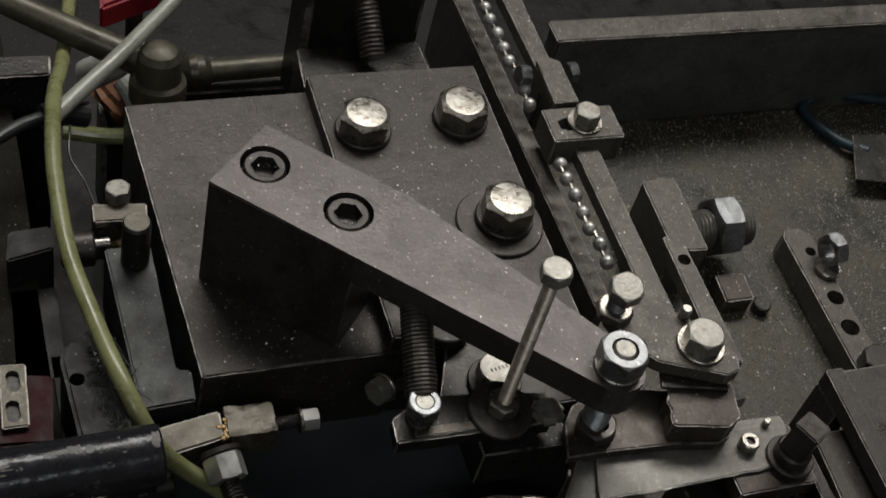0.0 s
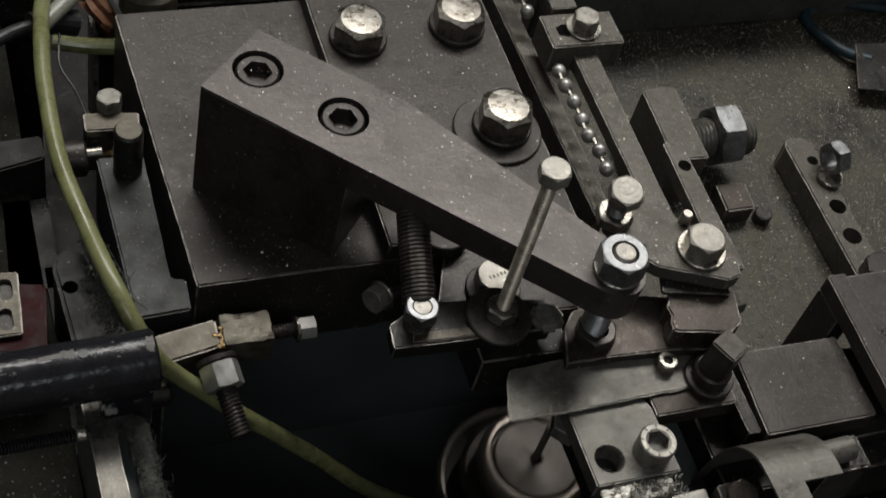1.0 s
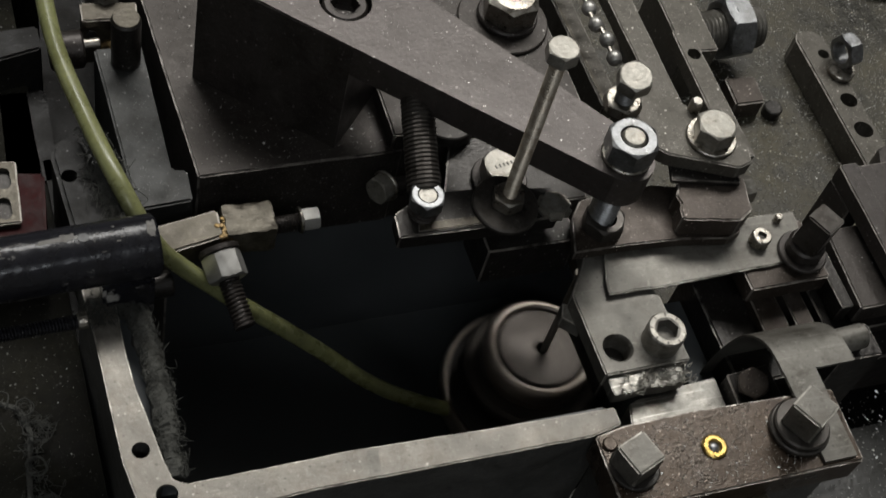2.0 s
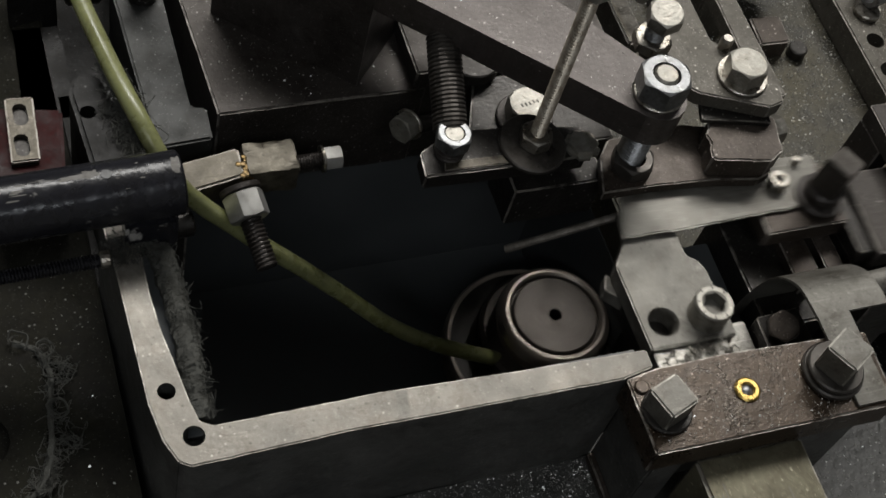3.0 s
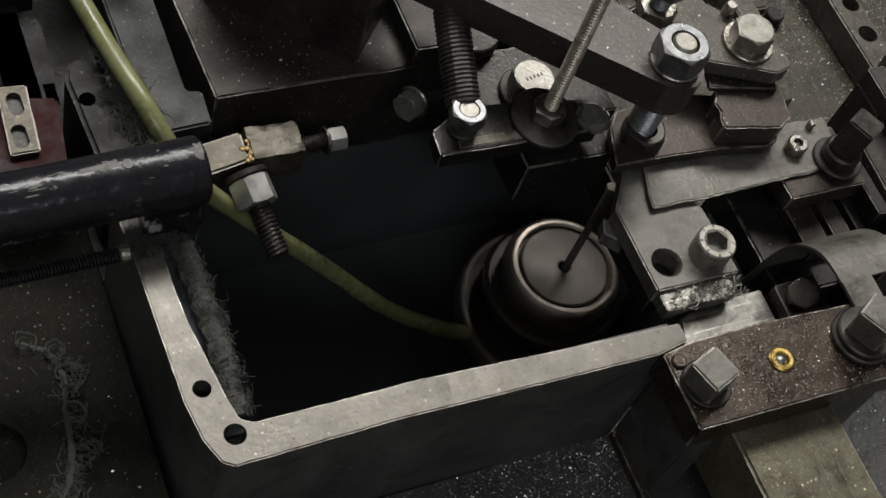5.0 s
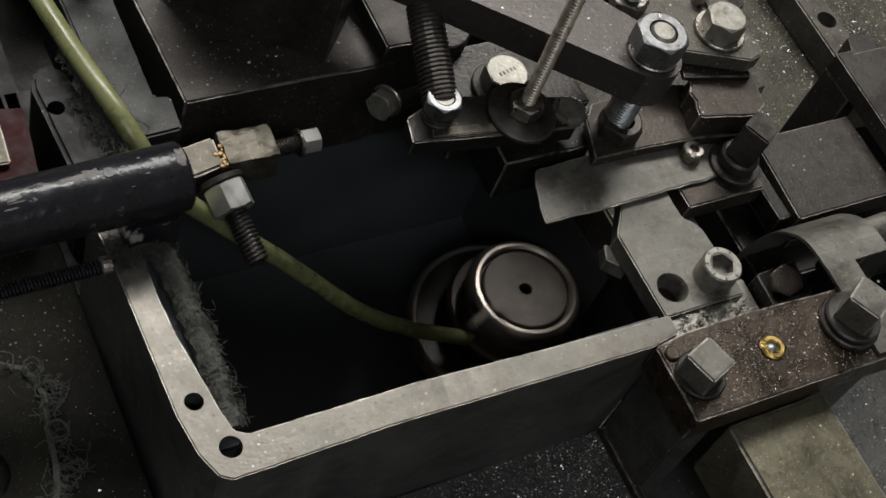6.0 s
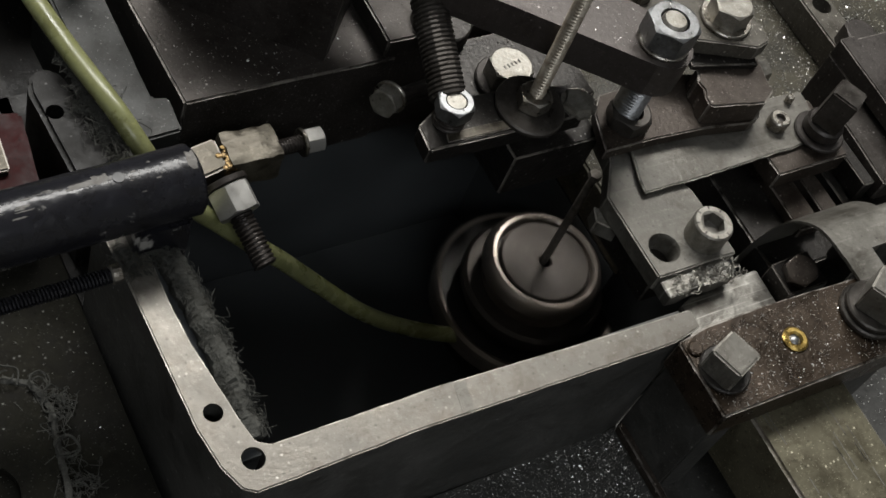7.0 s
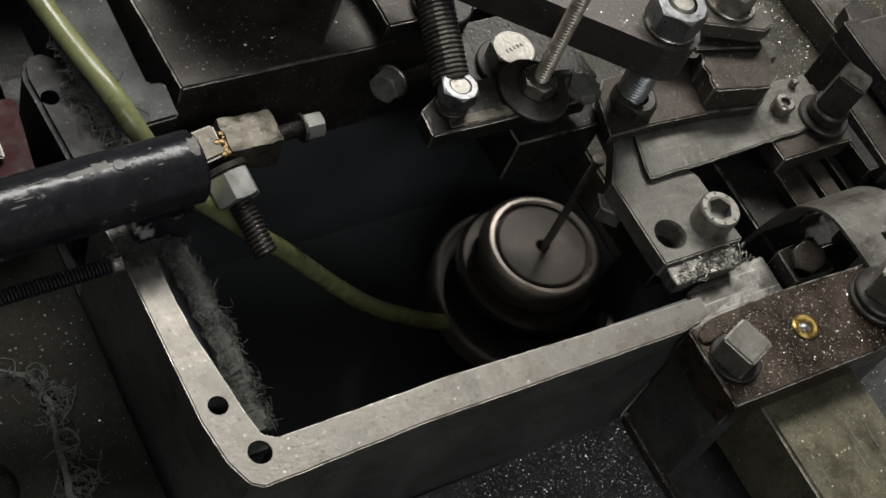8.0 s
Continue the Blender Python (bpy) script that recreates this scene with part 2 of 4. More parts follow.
# ---- building helpers: lengths in millimetres ----
K = 0.001


def V(p):
    return Vector(p) * K


def empty(name, label, category, at=(0, 0, 0), group="", kind=""):
    ob = new(name)
    ob.matrix_world = Matrix.Translation(V(at))
    ob.empty_display_size = 0.005
    return tagged(ob, label, category, group, kind)


def finish(bm, angle=22):
    bmesh.ops.recalc_face_normals(bm, faces=bm.faces[:])
    for f in bm.faces:
        f.smooth = True
    for e in bm.edges:
        if len(e.link_faces) == 2 and e.calc_face_angle(0) > radians(angle):
            e.smooth = False


def soften(me):
    """Rounded edges shade smoothly into faces that stay flat: corner normals weighted by face area."""
    if "edge_wear_glint" not in me.attributes or len(me.loops) > 20000:
        return
    for p in me.polygons:
        p.use_smooth = True
    for e in me.edges:
        e.use_edge_sharp = False
    area = [p.area for p in me.polygons]
    norm = [p.normal.copy() for p in me.polygons]
    round_vert = [[] for _ in me.vertices]
    for p in me.polygons:
        for v in p.vertices:
            round_vert[v].append(p.index)
    out = []
    for p in me.polygons:
        for v in p.vertices:
            n = Vector((0, 0, 0))
            for q in round_vert[v]:
                if norm[q].dot(norm[p.index]) > 0.6:
                    n += norm[q] * area[q]
            out.append(n.normalized() if n.length > 0 else norm[p.index])
    me.normals_split_custom_set(out)


def part(name, bm, mat, parent=None, label="", at=None):
    """Links a bmesh built in world millimetre places as one mesh; under a parent, its place stays the same."""
    finish(bm)
    me = bpy.data.meshes.new(name)
    bm.to_mesh(me)
    soften(me)
    bm.free()
    me.materials.append(mat)
    ob = new(name, me)
    if parent is not None:
        ob.parent = parent
        off = parent.matrix_basis.translation if parent.parent is None else Vector((0, 0, 0))
        ob.matrix_parent_inverse = Matrix.Translation(-off)
    if label:
        ob["label"] = label
    return ob


def worn_outline(pts, wob, step):
    """The outline cut into short runs, each a little out of line."""
    out = []
    n = len(pts)
    for i in range(n):
        a, b = Vector((*pts[i], 0)), Vector((*pts[(i + 1) % n], 0))
        d = b - a
        if d.length < 0.01:
            continue
        side = Vector((-d.y, d.x, 0)).normalized()
        k = min(60, max(1, int(d.length / step)))
        for j in range(k):
            q = a + d * (j / k)
            w = wob * (noise.noise(q * 0.13) + 0.7 * noise.noise(q * 0.55 + Vector((9, 0, 0)))) if j else 0
            out.append(((q + side * w).x, (q + side * w).y))
    return out


def prism(pts, z0, z1, bev=0.5, m=None, wob=0.14, step=2.6):
    """A slab with the outline pts between two heights, its edges rounded and slightly uneven."""
    bm = bmesh.new()
    if bev and wob and max(p[0] for p in pts) - min(p[0] for p in pts) < 420:
        pts = worn_outline(pts, wob, step)
    low = [bm.verts.new(V((x, y, z0))) for x, y in pts]
    top = [bm.verts.new(V((x, y, z1))) for x, y in pts]
    bm.faces.new(low[::-1])
    bm.faces.new(top)
    n = len(pts)
    for i in range(n):
        bm.faces.new((low[i], low[(i + 1) % n], top[(i + 1) % n], top[i]))
    bmesh.ops.recalc_face_normals(bm, faces=bm.faces[:])
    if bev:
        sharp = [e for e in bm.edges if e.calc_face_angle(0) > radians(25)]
        # Bevel faces carry both the wear and the painted edge highlight.
        layer = bm.faces.layers.float.new("edge_wear_glint")
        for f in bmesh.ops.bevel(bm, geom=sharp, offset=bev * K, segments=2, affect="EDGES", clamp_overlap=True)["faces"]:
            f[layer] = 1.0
    if m is not None:
        bm.transform(m)
    return bm


def box(x0, x1, y0, y1, z0, z1, bev=0.5, m=None):
    return prism([(x0, y0), (x1, y0), (x1, y1), (x0, y1)], z0, z1, bev, m)


def place(at, axis=(0, 0, 1), turn=0):
    """Moves a thing built round the z axis to a spot, with its axis along the given way."""
    q = Vector((0, 0, 1)).rotation_difference(Vector(axis).normalized())
    return Matrix.Translation(V(at)) @ q.to_matrix().to_4x4() @ Matrix.Rotation(radians(turn), 4, "Z")


def lathe(profile, m=None, seg=32, bm=None):
    """Turns a profile of (radius, height) round the z axis; zero radius closes it."""
    bm = bm or bmesh.new()
    first = None
    rings = []
    for r, z in profile:
        if r <= 0:
            rings.append([bm.verts.new((0, 0, z * K))])
        else:
            rings.append([bm.verts.new((r * K * math.cos(a), r * K * math.sin(a), z * K)) for a in (2 * math.pi * i / seg for i in range(seg))])
    for a, b in zip(rings, rings[1:]):
        for i in range(seg):
            j = (i + 1) % seg
            if len(a) == 1 and len(b) == 1:
                continue
            if len(a) == 1:
                bm.faces.new((a[0], b[j], b[i]))
            elif len(b) == 1:
                bm.faces.new((a[i], a[j], b[0]))
            else:
                bm.faces.new((a[i], a[j], b[j], b[i]))
    if m is not None:
        bmesh.ops.transform(bm, matrix=m, verts=[v for r in rings for v in r])
    return bm


def disc(r, h, m=None, bev=0.4, seg=32, bore=0):
    if bore:
        return lathe([(bore, 0), (r - bev, 0), (r, bev), (r, h - bev), (r - bev, h), (bore, h), (bore, 0)], m, seg)
    return lathe([(0, 0), (r - bev, 0), (r, bev), (r, h - bev), (r - bev, h), (0, h)], m, seg)


def hexa(af, h, m=None, both=False, bore=0, sides=6, cap=0.95, dish=0.0):
    """A hexagon (or square) head or nut with the corners chamfered to a circle."""
    bm = bmesh.new()
    seg = 48
    rows = [[], [], [], []]
    for i in range(seg):
        a = 2 * math.pi * i / seg
        step = 2 * math.pi / sides
        rh = af / 2 / math.cos((a % step) - step / 2)
        rh = min(rh, af / 2 / math.cos(step / 2) * 0.985)
        drop = (rh - af / 2 * cap) * 0.55
        c, s = math.cos(a), math.sin(a)
        rc = af / 2 * cap
        lo = drop if both else 0
        rows[0].append(bm.verts.new(V((rc * c, rc * s, 0) if both else (rh * c, rh * s, 0))))
        rows[1].append(bm.verts.new(V((rh * c, rh * s, lo + 0.01))))
        rows[2].append(bm.verts.new(V((rh * c, rh * s, h - drop))))
        rows[3].append(bm.verts.new(V((rc * c, rc * s, h))))
    for a, b in zip(rows, rows[1:]):
        for i in range(seg):
            bm.faces.new((a[i], a[(i + 1) % seg], b[(i + 1) % seg], b[i]))
    if bore:
        inner = [[bm.verts.new(V((bore * math.cos(2 * math.pi * i / seg), bore * math.sin(2 * math.pi * i / seg), z))) for i in range(seg)] for z in (0, h)]
        for i in range(seg):
            j = (i + 1) % seg
            bm.faces.new((rows[3][i], rows[3][j], inner[1][j], inner[1][i]))
            bm.faces.new((inner[0][i], inner[0][j], rows[0][j], rows[0][i]))
            bm.faces.new((inner[1][i], inner[1][j], inner[0][j], inner[0][i]))
    else:
        bm.faces.new(rows[0][::-1])
        mid = bm.verts.new(V((0, 0, h - dish)))
        for i in range(seg):
            bm.faces.new((rows[3][i], rows[3][(i + 1) % seg], mid))
    if m is not None:
        bm.transform(m)
    return bm


def thread(r, length, m=None, pitch=1.25, seg=24, depth=0.7):
    """A threaded rod: a helical ridge, closed at the ends."""
    bm = bmesh.new()
    n = int(length / pitch * 4) + 1
    rings = []
    for k in range(n + 1):
        ring = []
        for i in range(seg):
            a = 2 * math.pi * i / seg
            z = length * k / n
            ph = (z / pitch - a / (2 * math.pi)) % 1
            rr = r - depth * abs(ph - 0.5) * 2
            ring.append(bm.verts.new(V((rr * math.cos(a), rr * math.sin(a), z))))
        rings.append(ring)
    for a, b in zip(rings, rings[1:]):
        for i in range(seg):
            bm.faces.new((a[i], a[(i + 1) % seg], b[(i + 1) % seg], b[i]))
    bm.faces.new(rings[0][::-1])
    bm.faces.new(rings[-1])
    if m is not None:
        bm.transform(m)
    return bm


def smooth_path(pts, n=10):
    """Points along a smooth curve through the given ones."""
    p = [Vector(q) for q in pts]
    p = [p[0] * 2 - p[1]] + p + [p[-1] * 2 - p[-2]]
    out = []
    for i in range(1, len(p) - 2):
        for k in range(n):
            t = k / n
            out.append(0.5 * ((2 * p[i]) + (p[i + 1] - p[i - 1]) * t + (2 * p[i - 1] - 5 * p[i] + 4 * p[i + 1] - p[i + 2]) * t * t + (3 * p[i] - p[i - 1] - 3 * p[i + 1] + p[i + 2]) * t ** 3))
    return out + [p[-2]]


def pipe(pts, r, n=10, seg=16, taper=1.0, wob=0.0):
    """A round hose along a smooth curve."""
    path = smooth_path(pts, n)
    bm = bmesh.new()
    rings = []
    side = None
    for i, q in enumerate(path):
        d = (path[min(i + 1, len(path) - 1)] - path[max(i - 1, 0)]).normalized()
        side = d.orthogonal().normalized() if side is None else (side - d * side.dot(d)).normalized()
        up = d.cross(side)
        rr = r * (1 + (taper - 1) * i / max(1, len(path) - 1))
        rings.append([bm.verts.new((q + (side * math.cos(a) + up * math.sin(a)) * rr * (1 + wob * noise.noise(q * 0.3 + Vector((a, 0, 0))))) * K) for a in (2 * math.pi * k / seg for k in range(seg))])
    for a, b in zip(rings, rings[1:]):
        for k in range(seg):
            bm.faces.new((a[k], a[(k + 1) % seg], b[(k + 1) % seg], b[k]))
    bm.faces.new(rings[0][::-1])
    bm.faces.new(rings[-1])
    return bm


def coil(a, b, r, wire, turns, per=14):
    """A helical spring between two points."""
    a, b = Vector(a), Vector(b)
    d = (b - a).normalized()
    s = d.orthogonal().normalized()
    u = d.cross(s)
    pts = []
    n = int(turns * per)
    for i in range(n + 1):
        w = 2 * math.pi * i / per
        pts.append(a + (b - a) * (i / n) + (s * math.cos(w) + u * math.sin(w)) * r)
    return pipe(pts, wire, 1, 6)


def cut(ob, cutters):
    """Takes the cutters, bmeshes, out of a mesh object."""
    for bm in cutters:
        bmesh.ops.recalc_face_normals(bm, faces=bm.faces[:])
        me = bpy.data.meshes.new("cutter")
        bm.to_mesh(me)
        bm.free()
        tool = new("cutter", me)
        tool.matrix_world = ob.matrix_world.copy()
        mod = ob.modifiers.new("cut", "BOOLEAN")
        mod.operation, mod.solver, mod.object = "DIFFERENCE", "EXACT", tool
        par, inv = ob.parent, ob.matrix_parent_inverse.copy()
        ob.parent = None
        ob.matrix_world = Matrix()
        tool.matrix_world = Matrix()
        bpy.context.view_layer.update()
        done = bpy.data.meshes.new_from_object(ob.evaluated_get(bpy.context.evaluated_depsgraph_get()))
        ob.modifiers.clear()
        b2 = bmesh.new()
        b2.from_mesh(done)
        finish(b2)
        b2.to_mesh(ob.data)
        b2.free()
        soften(ob.data)
        ob.parent = par
        ob.matrix_parent_inverse = inv
        bpy.data.objects.remove(tool)
    return ob


def square_head(side, h, m):
    """A square bolt head, its top corners rubbed round."""
    bm = box(-side / 2, side / 2, -side / 2, side / 2, 0, h, 0.6)
    bm.transform(m)
    return bm


def shift(t, x, y, z):
    t.location = V((x, y, z))
    return t


def chips(name, area, count, z, size, mat, label, seed, lift=0.2):
    """Loose metal chips and grit lying on a surface, area = x0, x1, y0, y1."""
    rnd = random.Random(seed)
    bm = bmesh.new()
    for _ in range(count):
        x, y = rnd.uniform(area[0], area[1]), rnd.uniform(area[2], area[3])
        s = size * rnd.uniform(0.4, 1.4) * (2.0 if rnd.random() < 0.04 else 1)
        a = rnd.uniform(0, 6.3)
        t = rnd.uniform(-0.5, 0.5)
        q = [Vector((math.cos(a + w) * s * k, math.sin(a + w) * s * k, lift + s * 0.4 * math.sin(w + t))) for w, k in ((0, 1), (1.9, 0.6), (3.4, 0.9), (4.9, 0.5))]
        vs = [bm.verts.new(V((x, y, z)) + p * K) for p in q]
        bm.faces.new(vs[:3])
        bm.faces.new((vs[0], vs[2], vs[3]))
    ob = part(name, bm, mat)
    return tagged(ob, label, "metal chips", kind="stuff")


# ---- the room ----
def room():
    for name, lim, mat in (("floor", (-3000, 3000, -2500, 3500, -1050, -950), concrete), ("ceiling", (-3000, 3000, -2500, 3500, 1700, 1800), wall_paint),
                           ("wall_north", (-3000, 3000, 3500, 3600, -950, 1700), wall_paint), ("wall_south", (-3000, 3000, -2600, -2500, -950, 1700), wall_paint),
                           ("wall_east", (3000, 3100, -2500, 3500, -950, 1700), wall_paint), ("wall_west", (-3100, -3000, -2500, 3500, -950, 1700), wall_paint)):
        tagged(part(name, box(*lim, bev=0), mat), "plain grey workshop " + name.split("_")[0], name.split("_")[0], kind="structure")


room()


# ---- the machine's bed ----
def bed():
    def piece(name, bm, mat, label):
        return tagged(part(name, bm, mat), label, "machine bed", kind="structure")

    piece("deck", box(186, 560, 62, 300, -90, -70, 1), deck_iron, "dark cast iron deck strewn with fine metal chips")
    piece("back_wall", box(223, 560, 276, 287, -72, -16, 1.2), oily_lit_casting, "raised cast iron wall behind the deck")
    piece("back_wall_cap", box(222, 560, 274.5, 288, -16, -13.5, 0.6), gritty_steel, "worn flat steel top of the deck wall")
    piece("rear_floor", box(-500, 800, 162, 1100, -182, -172, 0), cast_iron, "dark floor of the machine behind the plates")
    piece("machine_base", box(-220, 560, -200, 1100, -950, -182.5, 2), cast_iron, "dark cast iron base of the machine")
    piece("machine_apron", box(-220, 560, -200, -190, -182, -76, 2), cast_iron, "dark cast iron apron under the front shelf")
    piece("pit_floor", box(-12, 200, -2, 160, -175, -165, 0), pit_haze_black, "black oily floor of the machine pit")
    piece("pit_wall_back", box(30, 186, 145, 160, -166, -70, 0), pit_haze_black, "black inner wall of the pit")
    piece("pit_wall_right", box(190, 200, 8, 64, -166, -46, 0), pit_haze_black, "black inner wall of the pit")
    piece("deck_edge_wall", box(186, 200, 64, 300, -166, -90, 0), pit_haze_black, "black casting under the deck")
    # rim of the pit with its two drilled holes
    out = [(1, 0), (46, 1.2), (90, 0.6), (127, 0.2), (137.5, 2.2), (137.5, 8.0), (100, 9.0), (56, 10.8), (44, 10.6), (9, 10.5), (5.8, 12.5), (4.6, 18), (3.4, 27), (1.2, 42), (0.6, 52), (0.8, 84), (-8.4, 84), (-7.2, 60), (-6.4, 20), (-4.8, 9), (-2, 2)]
    rim = piece("pit_rim", prism(out, -1.3, 0, 0.4), rim_steel, "machined cast iron rim round the pit with drilled holes")

    def holes():
        return [disc(3.0, 36, place((3.4, 8.4, -30)), 0, 28), disc(2.5, 36, place((-1.0, 22.8, -30)), 0, 28)]

    cut(rim, holes())
    part("ground_patch", prism([(58.5, 1.8), (62, 1.6), (63.6, 9.8), (60.2, 10)], -0.5, 0.05, 0), grey_steel, rim, "lighter ground patch across the rim")
    wall_front = piece("pit_wall_front", prism([(0.8, 0.15), (46, 1.35), (90, 0.75), (127, 0.35), (134, 1.6), (134, 9), (9, 10), (0, 8), (-2, 3)], -166, -0.7, 0), oily_lit_casting, "dark cast front wall of the pit")
    wall_left = piece("pit_wall_left", prism([(-1.9, 2.2), (-4.7, 9), (-6.3, 20), (-7.1, 60), (-8.3, 84), (0.2, 84), (0.2, 46), (2.6, 26), (2.6, 10.2)], -166, -0.8, 0), oily_lit_casting, "dark cast left wall of the pit")
    cut(wall_front, holes())
    cut(wall_left, holes())
    piece("pit_wall_corner", box(-8.5, 16, 84.2, 160, -166, -44, 0), cast_iron, "dark casting at the far left corner of the pit")
    piece("felt_ledge", prism([(2.7, 11), (9, 11), (10, 82), (0.3, 82), (0.3, 46), (2.7, 26)], -9, -6.6, 0), pit_haze_black, "narrow black ledge inside the pit")
    piece("front_shelf", box(-220, 132, -200, 0.6, -70, -57, 0), oily_lit_casting, "dark casting in front of the pit, dusted with chips")
    piece("right_shelf", box(132, 560, -200, 7.8, -75, -58.5, 0), oily_lit_casting, "dark casting floor beside the rail, wet with oil")
    piece("left_shelf", box(-220, -8.6, 0.8, 420, -66, -44, 1), dusty_iron, "dark lint-covered casting left of the pit")
    edge = [(-120, 12), (-60, 12), (-44, 14), (-36, 20), (-31.5, 30), (-29, 44), (-28.5, 56), (-30, 64), (-38, 68), (-120, 72)]
    cover = piece("casting_cover", prism(edge, -44, -40.5, 1.2), dusty_iron, "dark cover plate with a round hole, edged with lint")
    cut(cover, [disc(9, 20, place((-51, 37, -50)), 0, 40)])
    piece("casting_foot", box(131.5, 134, -40, 0, -57, -53, 0.5), rusty_steel, "raised edge along the casting")
    piece("block_pedestal", prism([(133.6, -22), (144.4, -22), (144.4, -11.4), (181.6, -11.4), (181.6, -22), (205, -22), (205, 1.2), (133.6, 1.2)], -58.4, -12.2, 0.6), oily_lit_casting, "dark casting under the front clamp block")


bed()


# ---- the bolted plate and its arm ----
def base_plate():
    t = empty("base_plate", "thick brown-grey steel base plate with chips on it", "plate")
    part("plate", prism([(39, 132), (112, 132), (112, 267), (33, 266)], -69, -27, 0.7), plate_steel, t)
    return t


def step_plate():
    t = empty("step_plate", "brown-grey steel plate bolted down by three hex bolts", "plate")
    part("plate", box(107.5, 181.5, 133, 268.5, -69, -19, 0.7), plate_steel, t)
    for x, y, turn in ((122.5, 234, 8), (165, 236.5, 20)):
        part("washer", disc(11.6, 2.6, place((x, y, -19)), 0.5), black_steel, t)
        part("bolt", hexa(19, 8.8, place((x, y, -16.4), turn=turn), cap=0.84, dish=-0.7), bolt_steel, t, "bright worn hex bolt head")
    part("washer", disc(17.5, 1.6, place((164, 180, -19)), 0.5, 48), plate_steel, t, "wide steel washer")
    part("washer", disc(11.6, 2.6, place((165.5, 180.5, -17.4)), 0.5), black_steel, t)
    part("bolt", hexa(19, 9.8, place((165.8, 180.7, -14.8), turn=12), cap=0.84, dish=-0.7), bolt_steel, t, "bright worn hex bolt head")
    rnd = random.Random(41)
    bm = bmesh.new()
    for k in range(46):
        a, d = rnd.uniform(0.2, 2.9), rnd.uniform(5.5, 9.5)
        bmesh.ops.create_icosphere(bm, subdivisions=1, radius=rnd.uniform(0.5, 1.5) * K, matrix=Matrix.Translation(V((131 + d * math.cos(a), 184 + d * math.sin(a), -18.8))) @ Matrix.Diagonal((1.3, 1.1, 0.5, 1)))
    part("crust", bm, pale_steel, t, "pale crusty weld remnant")
    return t


base_plate()
step_plate()
ARM = (0.731, -0.682)
ARM_N = (0.682, 0.731)


def arm():
    t = empty("tapered_clamp", "tapered black steel arm on a block, with two socket screws", "machine arm")
    pts = [(46, 176), (155.5, 73)]
    cx, cy, r = 162, 80, 9.6
    for k in range(9):
        a = math.atan2(-ARM_N[1], -ARM_N[0]) + (math.pi - 0.12) * k / 8
        pts.append((cx + r * math.cos(a), cy + r * math.sin(a)))
    pts += [(114, 160.5), (71, 200)]
    bar = part("arm_bar", prism(pts, 12, 25, 0.6), arm_steel, t)
    socks = ((66.6, 181.5), (90.3, 156.8))
    cut(bar, [disc(8.8, 30, place((x, y, 17.5)), 0, 40) for x, y in socks])
    for x, y in socks:
        s = part("socket_screw", lathe([(7.0, 0), (7.6, 0.6), (7.6, 5.7), (6.9, 6.6), (5.2, 6.6)], place((x, y, 17.5)), 40), black_steel, t, "black socket screw sunk in the arm")
        bm = bmesh.new()
        top = [bm.verts.new(V((x + 5.2 * math.cos(i * math.pi / 20), y + 5.2 * math.sin(i * math.pi / 20), 24.1))) for i in range(40)]
        hexr = [4.4 / math.cos(((i * math.pi / 20 + 0.3) % (math.pi / 3)) - math.pi / 6) for i in range(40)]
        lip = [bm.verts.new(V((x + hexr[i] * math.cos(i * math.pi / 20), y + hexr[i] * math.sin(i * math.pi / 20), 24.0))) for i in range(40)]
        low = [bm.verts.new(V((x + hexr[i] * math.cos(i * math.pi / 20), y + hexr[i] * math.sin(i * math.pi / 20), 19.0))) for i in range(40)]
        for a, b in ((top, lip), (lip, low)):
            for i in range(40):
                bm.faces.new((a[i], a[(i + 1) % 40], b[(i + 1) % 40], b[i]))
        bm.faces.new(low)
        part("hex_socket", bm, black_steel, s)
    s1 = 57
    blk = [(46.4, 175.6), (46 + ARM[0] * s1, 176 + ARM[1] * s1), (46 + ARM[0] * s1 + ARM_N[0] * 34, 176 + ARM[1] * s1 + ARM_N[1] * 34), (70.6, 199.6)]
    mid = (sum(p[0] for p in blk) / 4, sum(p[1] for p in blk) / 4)
    blk = [(mid[0] + (x - mid[0]) * 1.016, mid[1] + (y - mid[1]) * 1.016) for x, y in blk]
    body = part("arm_block", prism(blk, -27, 24.2, 0.15), black_steel, t)
    cut(body, [disc(8.9, 30, place((x, y, 17.4)), 0, 40) for x, y in socks])
    part("nut", hexa(15, 8.4, place((162.2, 80.8, 26.2), turn=15), both=True, bore=4.6, cap=0.97), zinc, t, "bright hex nut on the arm's end")
    part("washer", disc(8.3, 1.2, place((162.2, 80.8, 25)), 0.3, 32, 4.7), bolt_steel, t)
    part("stud", lathe([(0, -14), (4, -14), (4, 34.2), (3.3, 35), (0, 35)], place((162.2, 80.8, 0)), 24), pale_steel, t, "stud end standing out of the nut")
    part("thread", thread(4.6, 23, place((162.8, 79.5, -11)), 1.25), zinc, t)
    return t


arm()


